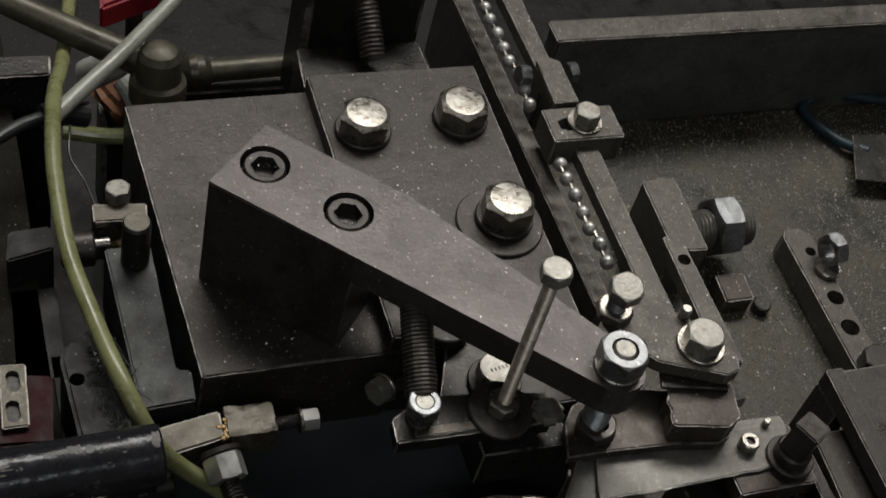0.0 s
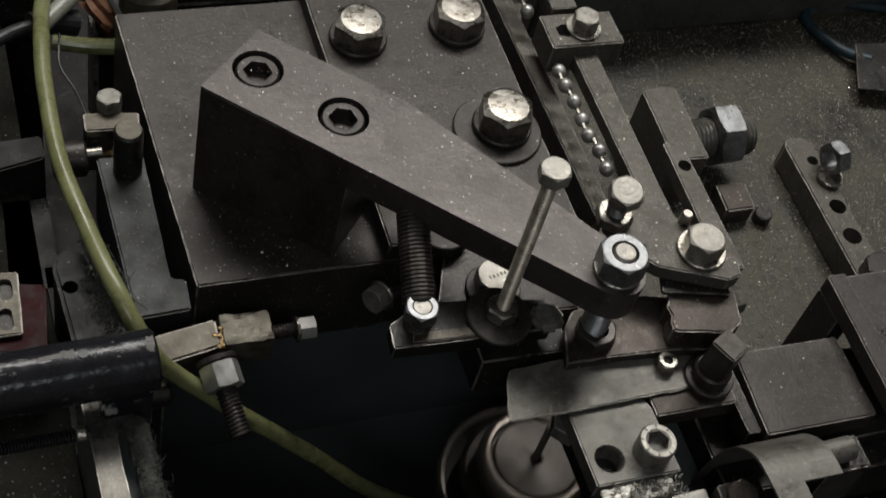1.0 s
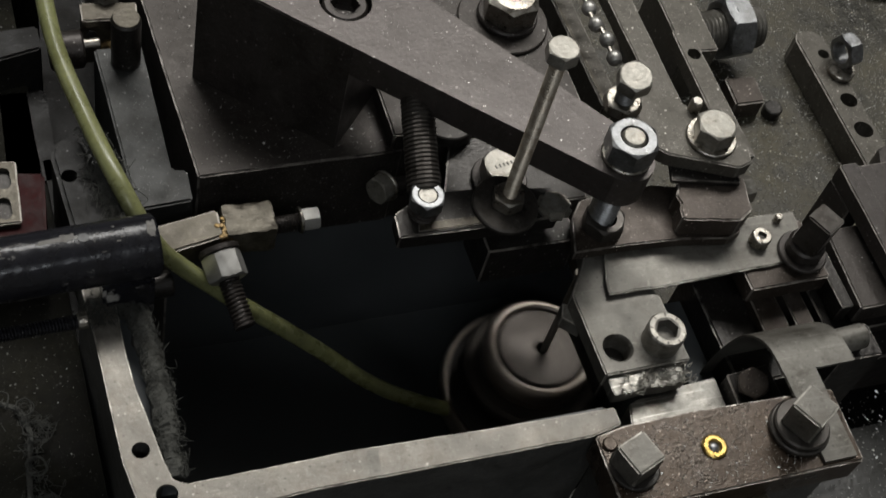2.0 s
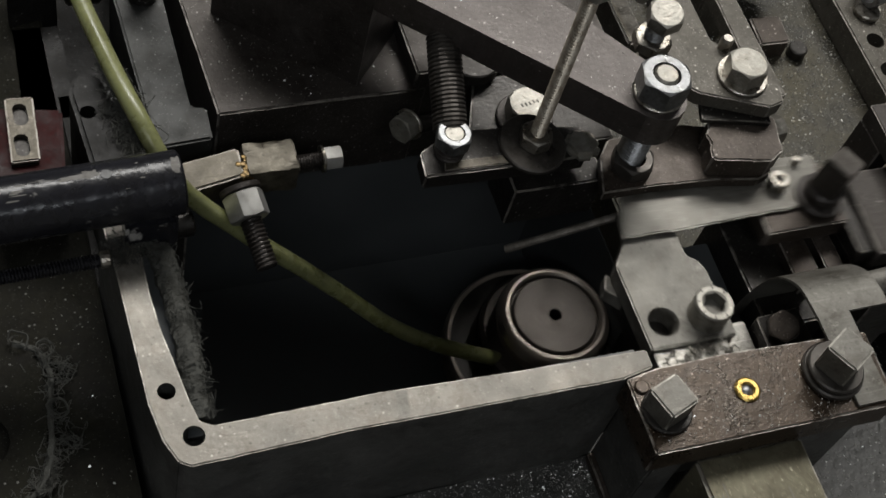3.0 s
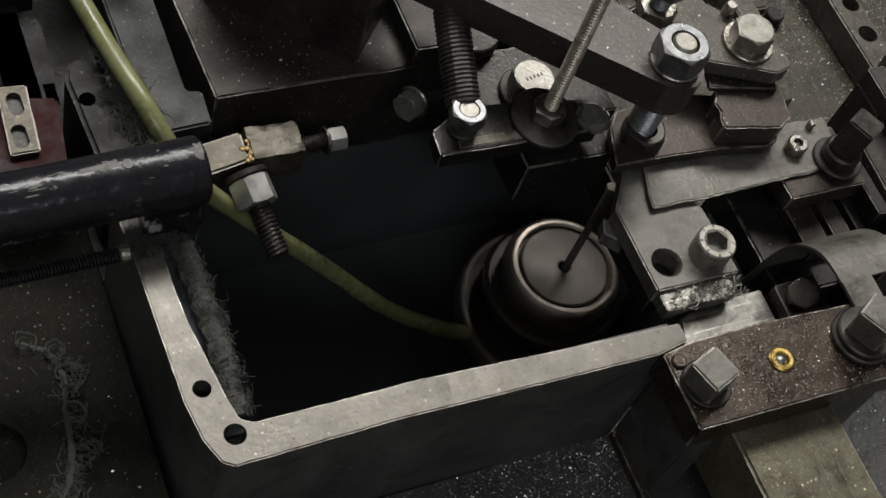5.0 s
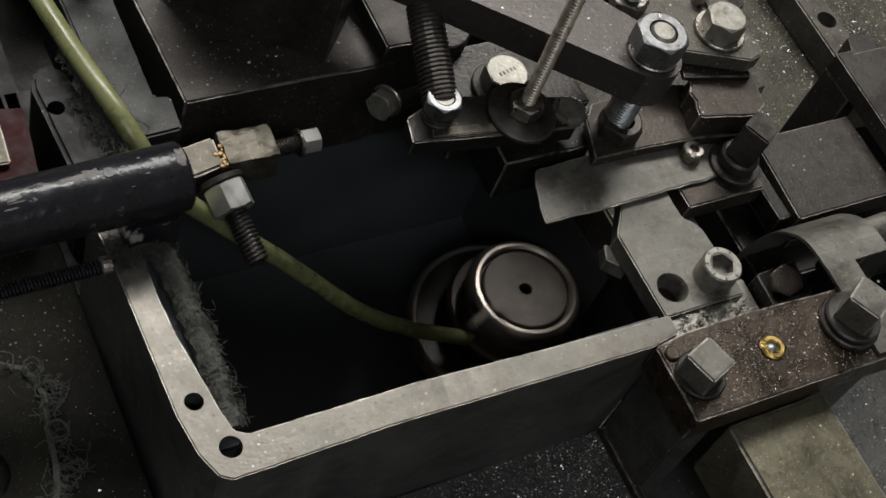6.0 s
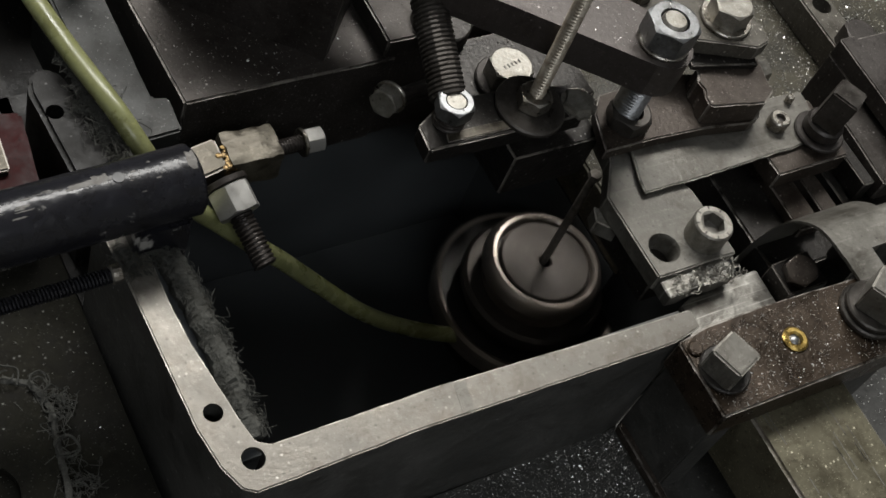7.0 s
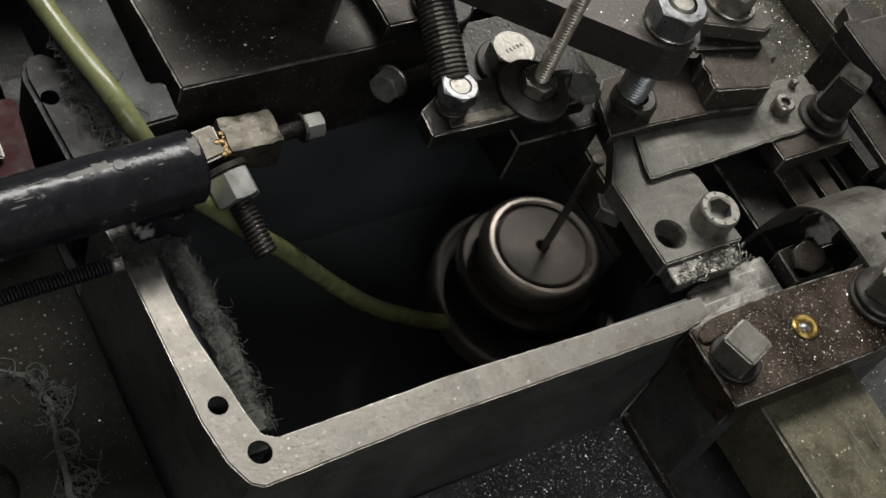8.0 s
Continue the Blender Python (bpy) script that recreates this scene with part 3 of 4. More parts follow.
def carrier():
    t = empty("tool_carrier", "brown steel carrier block hung under the clamp arm", "machine part")
    part("lower_plate", prism([(150.5, 69.5), (170, 69.6), (190, 68.4), (207, 65.8), (213, 68), (216, 85), (188.4, 92), (160, 90), (155, 84)], -15, -10.5, 0.5), rusty_steel, t)
    part("raised_block", prism([(188, 71), (189.5, 70), (208.5, 66.5), (214.5, 70), (217, 84), (192.5, 86), (191, 82), (189.4, 80.6), (190, 77), (188.6, 74.5)], -10.6, -1.2, 0.6, wob=0.5), rusty_steel, t)
    part("nut", hexa(13, 5.5, place((163.4, 78.2, -10.5), turn=5), both=True, bore=4), spring_steel, t, "dark hex nut round the stud")
    part("side_nut", hexa(9, 5, place((216.2, 82, -7), (1, 0.1, 0)), both=True), pale_steel, t)
    part("under_block", box(124.5, 157, 78.8, 96, -36, -17, 0.6), dark_steel, t)
    return t


carrier()


def linkage():
    t = empty("link_plate", "flat steel link plate under a hex bolt", "link")
    part("plate", prism([(176, 113), (182, 97), (188, 91), (211, 81.5), (216.5, 83), (218, 90), (205, 108), (193, 121), (183, 122)], 1.5, 8, 0.5), gritty_steel, t)
    part("spacer", prism([(189, 85), (213, 79.5), (217, 96), (194, 102)], -1.1, 1.4, 0.4), dark_steel, t)
    part("washer", disc(8.9, 1.4, place((205.5, 95, 8)), 0.3), bolt_steel, t)
    part("bolt", hexa(12.6, 6.5, place((205.5, 95, 9.4), turn=10)), pale_steel, t, "pale stamped hex bolt head")
    part("pin", lathe([(0, 0), (2.2, 0), (2.2, 6), (1.6, 7), (0, 7)], place((204.5, 108, 6)), 16), bolt_steel, t)
    b = empty("stop_bar", "narrow steel bar with a drilled hole", "bar")
    bar = part("bar", prism([(215, 92), (224, 90), (224, 146), (220, 150), (216.5, 150)], -6, 1, 0.5), gritty_steel, b)
    cut(bar, [disc(2.6, 20, place((220.5, 138, -12)), 0, 24)])
    c = empty("adjusting_bolt", "worn hex bolt screwed upright through a locknut", "bolt")
    part("locknut", hexa(12, 4.5, place((178.5, 113, 8), turn=20), both=True), bolt_steel, c)
    ax = (-0.08, -0.15, 1)
    part("thread", thread(3.6, 12, place((178.5, 113, 11), ax), 1.25), zinc, c)
    part("head", hexa(11, 5.5, place((177.7, 111.2, 22), ax, 10)), pale_steel, c, "rust-speckled hex head")


linkage()


# ---- rail, ball chain and chain bar ----
def chain_side():
    t = empty("side_rail", "long dark steel rail with worn bright edge", "rail")
    part("rail", prism([(190, 136), (197.5, 139), (195, 330), (186.5, 330)], -69, -21, 0.8), gritty_steel, t)
    part("wear_strip", prism([(190.3, 137), (191.6, 137.6), (188.3, 330), (186.9, 330)], -21, -20.5, 0.2, wob=0.3), bronze, t)
    b = empty("chain_bar", "long flat steel bar beside the ball chain", "bar")
    part("bar", prism([(203, 116), (212, 112), (213, 240), (210, 244), (210.5, 330), (201, 330), (202.5, 240)], -14, -7, 0.5), gritty_steel, b)
    part("joint_bolt", hexa(8, 5, place((196.5, 247, -6), (-1, 0, 0.1)), both=True), zinc, b)
    part("joint_nut", hexa(8, 4, place((214.5, 247, -6), (1, 0, 0.1)), both=True), zinc, b)
    part("joint_plate", prism([(201, 228), (212, 228), (212, 252), (206, 256), (202, 254)], -7, -3.5, 0.4), gritty_steel, b)
    c = empty("bar_clamp", "slotted steel clamp block with a pale bolt", "clamp")
    blk = part("block", box(192.5, 223.5, 205, 223, -16, -1.5, 0.6), gritty_steel, c)
    cut(blk, [prism([(197, 211.5), (200, 210), (214, 210), (214, 217), (200, 217), (197, 215.5)], -8, 2, 0)])
    part("washer", disc(7.4, 1.0, place((208.5, 214, -1.5)), 0.3), bolt_steel, c)
    part("bolt", hexa(9.6, 6, place((208.5, 214, -0.5), turn=14)), pale_steel, c, "pale battered hex bolt head")
    k = empty("ball_chain", "bright steel ball chain lying along the bar", "ball chain")
    y, i = 149.0, 0
    while y < 320:
        if not 202 < y < 226:
            z = -10 + 0.6 * math.sin(i * 1.7)
            x = 196 - (y - 149) * 0.022 + 0.5 * math.sin(i * 2.3)
            part("bead", lathe([(0, -3.1), (1.2, -2.85), (2.2, -2.1), (2.75, -1.0), (2.9, 0), (2.75, 1.0), (2.2, 2.1), (1.2, 2.85), (0, 3.1)], place((x, y, z), (0.05, 1, 0.1)), 16), bead_steel, k)
            part("wire_link", disc(0.9, 5.0, place((x, y + 1.8, z), (0, 1, 0)), 0.1, 8), bolt_steel, k)
        y += 8.55
        i += 1


chain_side()


# ---- things on the deck ----
def deck_things():
    t = empty("stop_lug", "upright steel lug holding a large threaded bolt", "machine part")
    part("lug", prism([(246, 173), (262, 172), (263, 212), (258, 213.5), (247, 212)], -69.9, -40, 0.6), gritty_steel, t)
    part("foot", prism([(233, 172), (246.5, 172), (246.5, 212), (240, 212)], -69.9, -62, 0.6), dark_steel, t)
    part("thread", thread(9.2, 30, place((262, 190, -50), (1, 0, 0)), 2.0, 32, 1.2), grey_steel, t)
    part("nut", hexa(24, 12, place((273, 190, -49), (1, 0, 0), 34), both=True, bore=9), zinc, t, "large bluish hex nut")
    part("rust_block", prism([(272, 158), (286, 158), (287, 172), (273, 173)], -69.9, -60, 0.8), rusty_steel, t, "rusty small block")
    part("pin", disc(4, 5, place((292, 158, -70)), 0.5), dark_steel, t)

    b = empty("drilled_bar", "long flat bar with three drilled holes on the deck", "bar")
    bar = part("bar", prism([(312, 86), (326, 84), (326.5, 186), (322, 190), (315, 190), (312.5, 186)], -69.9, -56, 0.7), gritty_steel, b)
    cut(bar, [disc(r, 30, place((x, y, -75)), 0, 28) for x, y, r in ((321, 150, 3.9), (320, 134, 4.3), (321.5, 176, 2.6))])
    part("edge_nut", hexa(13.5, 6.5, place((322.5, 169, -47.5), (1, 0.15, 0.05), 34), both=True, bore=4.8), zinc, b, "bright hex nut standing on its edge")
    part("nut_foot", disc(6, 2.5, place((324, 165, -56)), 0.4), bolt_steel, b)
    part("end_bolt", hexa(13, 9, place((319, 112, -56), turn=10)), black_steel, b)

    c = empty("blue_cable", "thin blue rubber cable looped on the deck", "cable")
    part("cable", pipe([(388, 236, -62), (379, 248, -66), (371, 266, -67), (374, 276, -67), (392, 279, -66), (430, 270, -66), (470, 262, -66)], 2.6), blue_rubber, c)
    p = empty("cover_plate", "thin dark metal cover plate with bright edges", "plate")
    part("sheet", prism([(384, 247), (430, 243), (430, 205), (371, 219)], -62.5, -61, 0.3), dark_steel, p)
    for x, y in ((392, 238), (380, 224)):
        part("foot", disc(2, 9, place((x, y, -70.5)), 0.2, 12), dark_steel, p)


deck_things()


# ---- spring lever, upright rod ----
LEVER_PIVOT = (131, 88, 0)
LX, LY = 102.6, 90.6


def spring_lever():
    t = empty("spring_lever", "dark steel lever with a worn bright edge strip", "lever", LEVER_PIVOT)
    part("lever", prism([(92.6, 82.6), (122, 82), (148, 81.6), (150, 94), (124, 97.5), (106, 99), (93.4, 92)], -13, -6, 0.6), dark_steel, t)
    part("bevel_strip", prism([(99, 83.4), (121, 83), (121, 86.4), (100, 86.8)], -6, -5.3, 0.3), bronze, t, "worn bright strip")
    part("bolt_shaft", disc(3.4, 8, place((LX, LY, -6)), 0.2, 20), black_steel, t)
    part("spring_end", coil((LX, LY, -5.4), (LX, LY, -1.5), 4.4, 0.75, 3), black_steel, t)
    n = part("bolt", hexa(10.6, 5.2, place((LX, LY, -0.8), turn=10), both=True, bore=3.4), zinc, t, "bright hex nut")
    part("bolt_core", disc(3.5, 4.9, place((LX, LY, -0.7)), 0.6, 20), pale_steel, n)
    s = empty("coil_spring", "dark coil tension spring under the arm", "spring")
    part("coil", coil((103.2, 94.5, 0), (107.2, 123, 12), 5.0, 0.72, 22), spring_steel, s)
    part("hook", pipe([(105.5, 122, 11), (105.5, 126, 13), (105.5, 129, 11), (104, 131, 8)], 0.9), black_steel, s)
    part("core", disc(3.6, 28, place((103.6, 96, 0.2), (0.14, 0.95, 0.42)), 0.3), black_steel, s)
    f = empty("pivot_bracket", "steel bracket plate with a pale flat bolt", "bracket")
    part("plate", prism([(119, 99), (170, 99), (170, 131), (128, 131), (119, 108)], -40, -23, 0.6), dark_steel, f)
    part("washer", disc(10, 2.2, place((140, 111, -23)), 0.4), black_steel, f)
    part("bolt", hexa(13.5, 7, place((140, 111, -20.8), turn=22), cap=1.0), pale_steel, f, "pale stamped bolt head")
    for k in range(5):
        part("stamp", box(-0.3, 0.3, -0.7, 0.7, 0, 0.06, 0, place((137 + 1.5 * k, 110.4 + 0.3 * k, -13.8), turn=12)), dark_steel, f, "stamped mark")
    part("side_bolt", hexa(8.8, 5, place((99.5, 114.6, -22), (-0.85, -0.5, 0.15), 12), both=True), pale_steel, f, "small worn hex bolt")
    part("side_washer", disc(5.6, 1.2, place((100, 114.9, -22), (-0.85, -0.5, 0.15)), 0.3), bolt_steel, f)
    part("side_shaft", disc(3, 22, place((97.5, 114, -23), (1, 0.1, 0)), 0.2, 16), black_steel, f)
    part("toothed_wheel", hexa(20, 5, place((128, 136, -21)), both=True, sides=12), dark_steel, f)
    part("wheel_hub", disc(5, 6, place((128, 136, -23)), 0.4), dark_steel, f)
    r = empty("upright_rod", "slender threaded rod with a pale round head", "threaded rod")
    a, b = Vector((130.9, 88.6, -3)), Vector((131.4, 89.6, 66))
    d = b - a
    part("disc", disc(11.3, 2.2, place((130.6, 88.6, -6), (0.03, -0.06, 1)), 0.5, 40), spring_steel, r, "dark round disc at its foot")
    part("nut", hexa(9.8, 5.0, place((130.9, 88.6, -3.8), d, 12), both=True), bolt_steel, r)
    part("thread", thread(2.6, d.length, place(a, d), 1.25, 18, 0.75), stem_steel, r)
    part("head", hexa(9.2, 4.5, place(b, d, 15)), pale_steel, r, "pale hex head")
    part("pin_block", prism([(143, 80.5), (150, 79.8), (154, 84), (152, 91), (145, 92), (141, 87)], -8, -3.6, 1.6), pale_steel, r, "worn grey pad")


spring_lever()


# ---- cross slide, tool holder ----
SLIDE_AT = (9, 6.6, -12.5)
HOLDER_AT = (9.9, 6.4, -13)


def cross_slide():
    t = empty("cross_slide", "sliding steel carriage with a flat ejector blade", "slide")
    part("blade", prism([(150, 48.2), (175, 47.8), (206, 49), (228, 49.5), (230, 69), (207, 69.5), (156, 67), (153.5, 62), (151, 54)], -4.6, -3.0, 0.4, wob=0.5), grey_steel, t, "flat grey steel blade")
    part("base_block", box(202, 233, 41.5, 66, -13, -4.8, 0.6), rusty_steel, t)
    part("washer", disc(8.8, 1.6, place((225, 51.5, -3)), 0.4), black_steel, t)
    part("collar", disc(6.6, 5, place((225, 51.5, -1.4)), 0.8), black_steel, t)
    part("square_bolt", square_head(9.6, 15, place((225, 51.5, 3.4), (0.04, -0.03, 1), 29)), spring_steel, t, "tall dark square-headed bolt")
    s = part("set_screw", disc(3.6, 4.5, place((211, 58.5, -3)), 0.5, 24, 1.7), bolt_steel, t, "small bright socket screw")
    part("recess", disc(1.8, 3.2, place((211, 58.5, -3)), 0.1, 6), black_steel, s)
    part("notch", disc(1.4, 3.2, place((222, 66, -3)), 0.3, 12), bolt_steel, t)
    part("slide_plate", prism([(238, 27), (282, 27), (282, 60), (240, 60)], -14, -4.2, 0.6), plate_steel, t)
    part("slide_tongue", box(233.2, 238, 30, 58, -16, -7, 0.4), dark_steel, t)
    return shift(t, *SLIDE_AT)


slide = cross_slide()


def ways():
    t = empty("slide_way", "ribbed steel slideway under the carriage", "slideway")
    part("bed", box(200.5, 320, 22, 70, -58.4, -34, 0.8), dark_steel, t)
    part("rib", box(216, 226, 32, 68, -34, -29.2, 0.5), rusty_steel, t)
    part("rib", box(229, 236, 32, 68, -34, -29.2, 0.5), rusty_steel, t)
    part("rib", box(239, 320, 32, 68, -34, -29.2, 0.5), dark_steel, t)
    g = empty("gib_plate", "upright dark steel gib plate with bright edge", "plate")
    part("gib", prism([(258.5, 26), (267, 26), (267, 86), (259.5, 86)], -14, -6, 0.5), black_steel, g)
    part("upright", prism([(259.5, 71), (267, 71), (267, 86), (259.5, 86)], -69.5, -14, 0.5), black_steel, g)
    part("cheek", prism([(267.2, 0), (300, 0), (300, 86), (267.2, 86)], -14, -8, 0.8), black_steel, g)


ways()


def tool_holder():
    t = empty("tool_holder", "grey steel tool holder with a stamped socket screw", "tool holder")
    body = part("body", prism([(138, 21), (168.5, 21), (167.5, 46), (166, 49.5), (163, 52), (163, 74), (148, 74), (146.5, 64.5), (137.6, 52)], -12.5, -5, 0.5), grey_steel, t)
    cut(body, [lathe([(0, -20), (4.4, -20), (4.4, -6.3), (5.3, -5.2), (5.3, -4.0), (0, -4.0)], place((145.6, 29.8, 0)), 36)])
    part("under_body", prism([(140, 23), (167, 23), (166, 50), (146, 58), (139.8, 51)], -24, -12.6, 0.6), dark_steel, t)
    part("hook", prism([(134.6, 48.5), (139.9, 43), (139.9, 51.2), (137, 54)], -19, -12.6, 0.4), grey_steel, t)
    s = part("socket_screw", lathe([(4.4, 8.2), (6.0, 8.2), (6.5, 7.6), (6.5, 0), (6.0, -0.1)], place((160.6, 29.2, -5)), 40), pale_steel, t, "pale socket screw with stamped marks")
    bm = bmesh.new()
    hexr = [3.4 / math.cos(((i * math.pi / 20) % (math.pi / 3)) - math.pi / 6) for i in range(40)]
    for ra, za, rb, zb in ((None, 3.2, hexr, 3.0), (hexr, 3.0, hexr, -1.0)):
        a = [bm.verts.new(V((160.6 + (4.4 if ra is None else ra[i]) * math.cos(i * math.pi / 20), 29.2 + (4.4 if ra is None else ra[i]) * math.sin(i * math.pi / 20), za))) for i in range(40)]
        b = [bm.verts.new(V((160.6 + rb[i] * math.cos(i * math.pi / 20), 29.2 + rb[i] * math.sin(i * math.pi / 20), zb))) for i in range(40)]
        for i in range(40):
            bm.faces.new((a[i], a[(i + 1) % 40], b[(i + 1) % 40], b[i]))
    bm.faces.new(b)
    part("hex_socket", bm, grey_steel, s)
    for k in range(7):
        a = 0.6 + k * 0.75
        part("stamp", box(-0.25, 0.25, -0.55, 0.55, 0, 0.08, 0, place((160.6 + 5.4 * math.cos(a), 29.2 + 5.4 * math.sin(a), 3.18), turn=math.degrees(a) + 90)), black_steel, s, "stamped mark")
    # the cutting tool with its ragged shavings
    part("cutter", prism([(139, 14.6), (143, 14.4), (150, 15.2), (156, 14.6), (165, 15), (165.5, 21.5), (139, 21.5)], -12.6, -7, 0.3), cut_steel, t, "bright cutting tool edge")
    rnd = random.Random(5)
    bm = bmesh.new()
    for _ in range(120):
        x, y, z = rnd.uniform(147, 167) if rnd.random() < 0.85 else rnd.uniform(140, 150), rnd.uniform(13.5, 20), -6.9
        w, r = rnd.uniform(0, 6.3), rnd.uniform(0.4, 1.5)
        q = rnd.uniform(0.3, 0.9)
        pts = [(x + r * math.cos(w + k * q) + k * rnd.uniform(-0.2, 0.5), y + r * math.sin(w + k * q) + k * rnd.uniform(-0.2, 0.3), z + 0.2 + rnd.uniform(0, 0.9) + r * 0.4 * (1 + math.sin(k * 1.1 + w))) for k in range(5)]
        one = pipe(pts, rnd.uniform(0.10, 0.2), 3, 3)
        me = bpy.data.meshes.new("curl")
        one.to_mesh(me)
        one.free()
        bm.from_mesh(me)
        bpy.data.meshes.remove(me)
    tagged(part("shaving_tangle", bm, pale_steel, t, "tangled bright shavings"), kind="stuff")
    return t


holder = shift(tool_holder(), *HOLDER_AT)


def front_block():
    t = empty("front_clamp_block", "oily brown steel clamp block with two square-headed bolts", "clamp block")
    part("block", prism([(128, -24.5), (209, -25), (210, 0), (172, 1.5), (160, 2), (138.2, 1.6), (128, 0)], -12, 0, 0.6), oily_brown, t)
    part("washer", disc(7.6, 1.4, place((135.8, -12.2, 0)), 0.4), dark_steel, t)
    part("square_bolt", square_head(10.4, 9.5, place((135.2, -12, 1), (-0.02, 0, 1), 20)), grey_steel, t, "grey square-headed bolt")
    part("washer", disc(9.6, 2.2, place((192, -11, 0)), 0.5), spring_steel, t)
    part("spring_washer", disc(8.8, 2, place((192, -11, 2.4)), 0.5), spring_steel, t)
    part("square_bolt", square_head(10.6, 11.5, place((192, -11, 4.2), (-0.03, 0, 1), 30)), grey_steel, t, "oily square-headed bolt")
    part("rivet", disc(2.3, 1, place((131.3, -3.5, 0)), 0.4, 16), oily_brown, t)
    g = part("brass_ring", lathe([(1.8, 0), (3.9, 0), (4.0, 0.6), (3.4, 1.0), (2.3, 1.0), (1.8, 0.4)], place((163, -11, 0)), 32), brass, t, "brass oiler ring")
    part("oiler_ball", lathe([(1.7, 0.2), (1.4, 0.5), (0.8, 0.8), (0, 0.9)], place((163, -11, 0)), 16), zinc, g)
    d = empty("die_block", "fresh-cut bright steel die with streaked face", "die")
    part("die", prism([(152, 4), (188.5, 4), (189, 23.5), (163, 22.5), (156, 20)], -58, -27, 0.5), cut_steel, d)
    n = empty("stop_bolt", "dark oily hex bolt beside the die", "bolt")
    part("seat", prism([(189.4, 9.4), (206, 9.4), (206, 22), (190, 21)], -58, -21, 0.5), dark_steel, n)
    part("head", hexa(9.5, 6.5, place((197, 15.5, -22), (-0.35, -0.25, 1), 15), dish=-0.3), rusty_steel, n)
    g2 = empty("guard_strap", "bent grey sheet metal guard strap", "guard")
    def bent(prof, x0, x1, skew):
        """A sheet bent along the y and z of prof, between two x."""
        bm = bmesh.new()
        n = len(prof)
        lay = [[bm.verts.new(V((x + skew * (24 - y), y, z - d))) for y, z in prof] for x in (x0, x1) for d in (0, 1.2)]
        for i in range(n - 1):
            bm.faces.new((lay[0][i], lay[2][i], lay[2][i + 1], lay[0][i + 1]))
            bm.faces.new((lay[1][i], lay[1][i + 1], lay[3][i + 1], lay[3][i]))
            bm.faces.new((lay[0][i], lay[0][i + 1], lay[1][i + 1], lay[1][i]))
            bm.faces.new((lay[2][i], lay[3][i], lay[3][i + 1], lay[2][i + 1]))
        for i in (0, n - 1):
            bm.faces.new((lay[0][i], lay[1][i], lay[3][i], lay[2][i]))
        return bm

    arch = [Vector((y, z, 0)) for y, z in ((35, -58), (34.4, -40), (32.4, -24), (29, -11), (24, -3.4), (18.5, 0.6), (12.5, 1.9), (7, 2.1))]
    arch = [(p.x, p.y) for p in smooth_path([(p.x, p.y, 0) for p in arch], 5)]
    part("strap", bent(arch, 195, 221, 0.0), grey_steel, g2)
    part("tongue", bent([(7, 2.1), (0, 1.9), (-10, 1.5), (-23.5, 1.3)], 195.2, 206.5, 0.0), grey_steel, g2)
    part("peg", disc(4.2, 14, place((219, 17, -4.2), (1, 0.05, 0)), 0.8), grey_steel, g2, "round grey peg")
    part("peg_seat", box(224, 240, 12, 24, -58, -8.6, 0.6), dark_steel, g2)


front_block()


def ram():
    t = empty("ram_bar", "oil-yellowed flat steel ram bar with scuffed edges", "ram")
    part("bar", box(145, 181, -180, -12, -40, -12.4, 1.0), ochre_rail, t)
    rnd = random.Random(77)
    for i in range(14):
        x, y, ln = rnd.uniform(148, 178), rnd.uniform(-70, -28), rnd.uniform(4, 14)
        part("scuff", box(x - 0.15, x + 0.15, y, y + ln, -12.4, -12.36, 0), grey_steel, t)
    return t


ram_bar = ram()


# ---- spindle in the pit ----
def spindle():
    t = empty("spindle", "turned steel spindle head with stepped collars", "spindle", (163.5, 77.5, -90))
    m = place((163.5, 77.5, -90))
    part("face", lathe([(2.2, -6), (2.2, -0.4), (2.7, 0), (16.2, 0.2), (17, -0.2), (17, -1.6), (17.6, -1.6), (17.6, -4), (2.2, -4)], m, 64), lathe_steel, t)
    part("rim_ring", lathe([(17.7, -4), (17.8, 0.2), (18.6, 1.0), (19.8, 0.9), (20.9, 0.2), (21.8, -1.0), (22.4, -2.6), (22.5, -4.6), (21.6, -6.6), (20.6, -8), (20.5, -12), (17.7, -12)], m, 64), ring_steel, t, "polished rounded rim")
    part("collar", lathe([(20, -12), (25.5, -12.4), (27, -13.6), (27, -17), (25.5, -18.5), (24, -19), (23.5, -27)], m, 64), lathe_steel, t)
    e = place((163.5 - 3, 77.5 + 1, -90))
    part("flange", lathe([(23, -24), (33, -24.5), (33, -36), (28, -36.5), (28, -50)], e, 64), dark_steel, t, "dark wide flange")
    part("flange_band", lathe([(33.1, -24.6), (34.6, -24.2), (35.6, -25.6), (35.8, -28), (35.5, -33.5), (34.4, -35.2), (33.1, -35.4)], e, 64), ring_steel, t, "polished band round the flange")
    part("shaft", disc(12, 40, place((163.5, 77.5, -162)), 0.5), black_steel, t)
    return t


drum = spindle()


def wire_blank():
    t = empty("wire_blank", "short dull steel wire blank with a small head", "wire", (163.5, 77.5, -66))
    part("wire", lathe([(0, -26), (1.2, -26), (1.45, -25), (1.45, 24), (1.2, 26), (0, 26)], place((163.5, 77.5, -66)), 14), blank_steel, t)
    part("head", hexa(3.9, 2.4, place((163.5, 77.5, -40), turn=10)), blank_steel, t, "bright blank head")
    return t


blank = wire_blank()


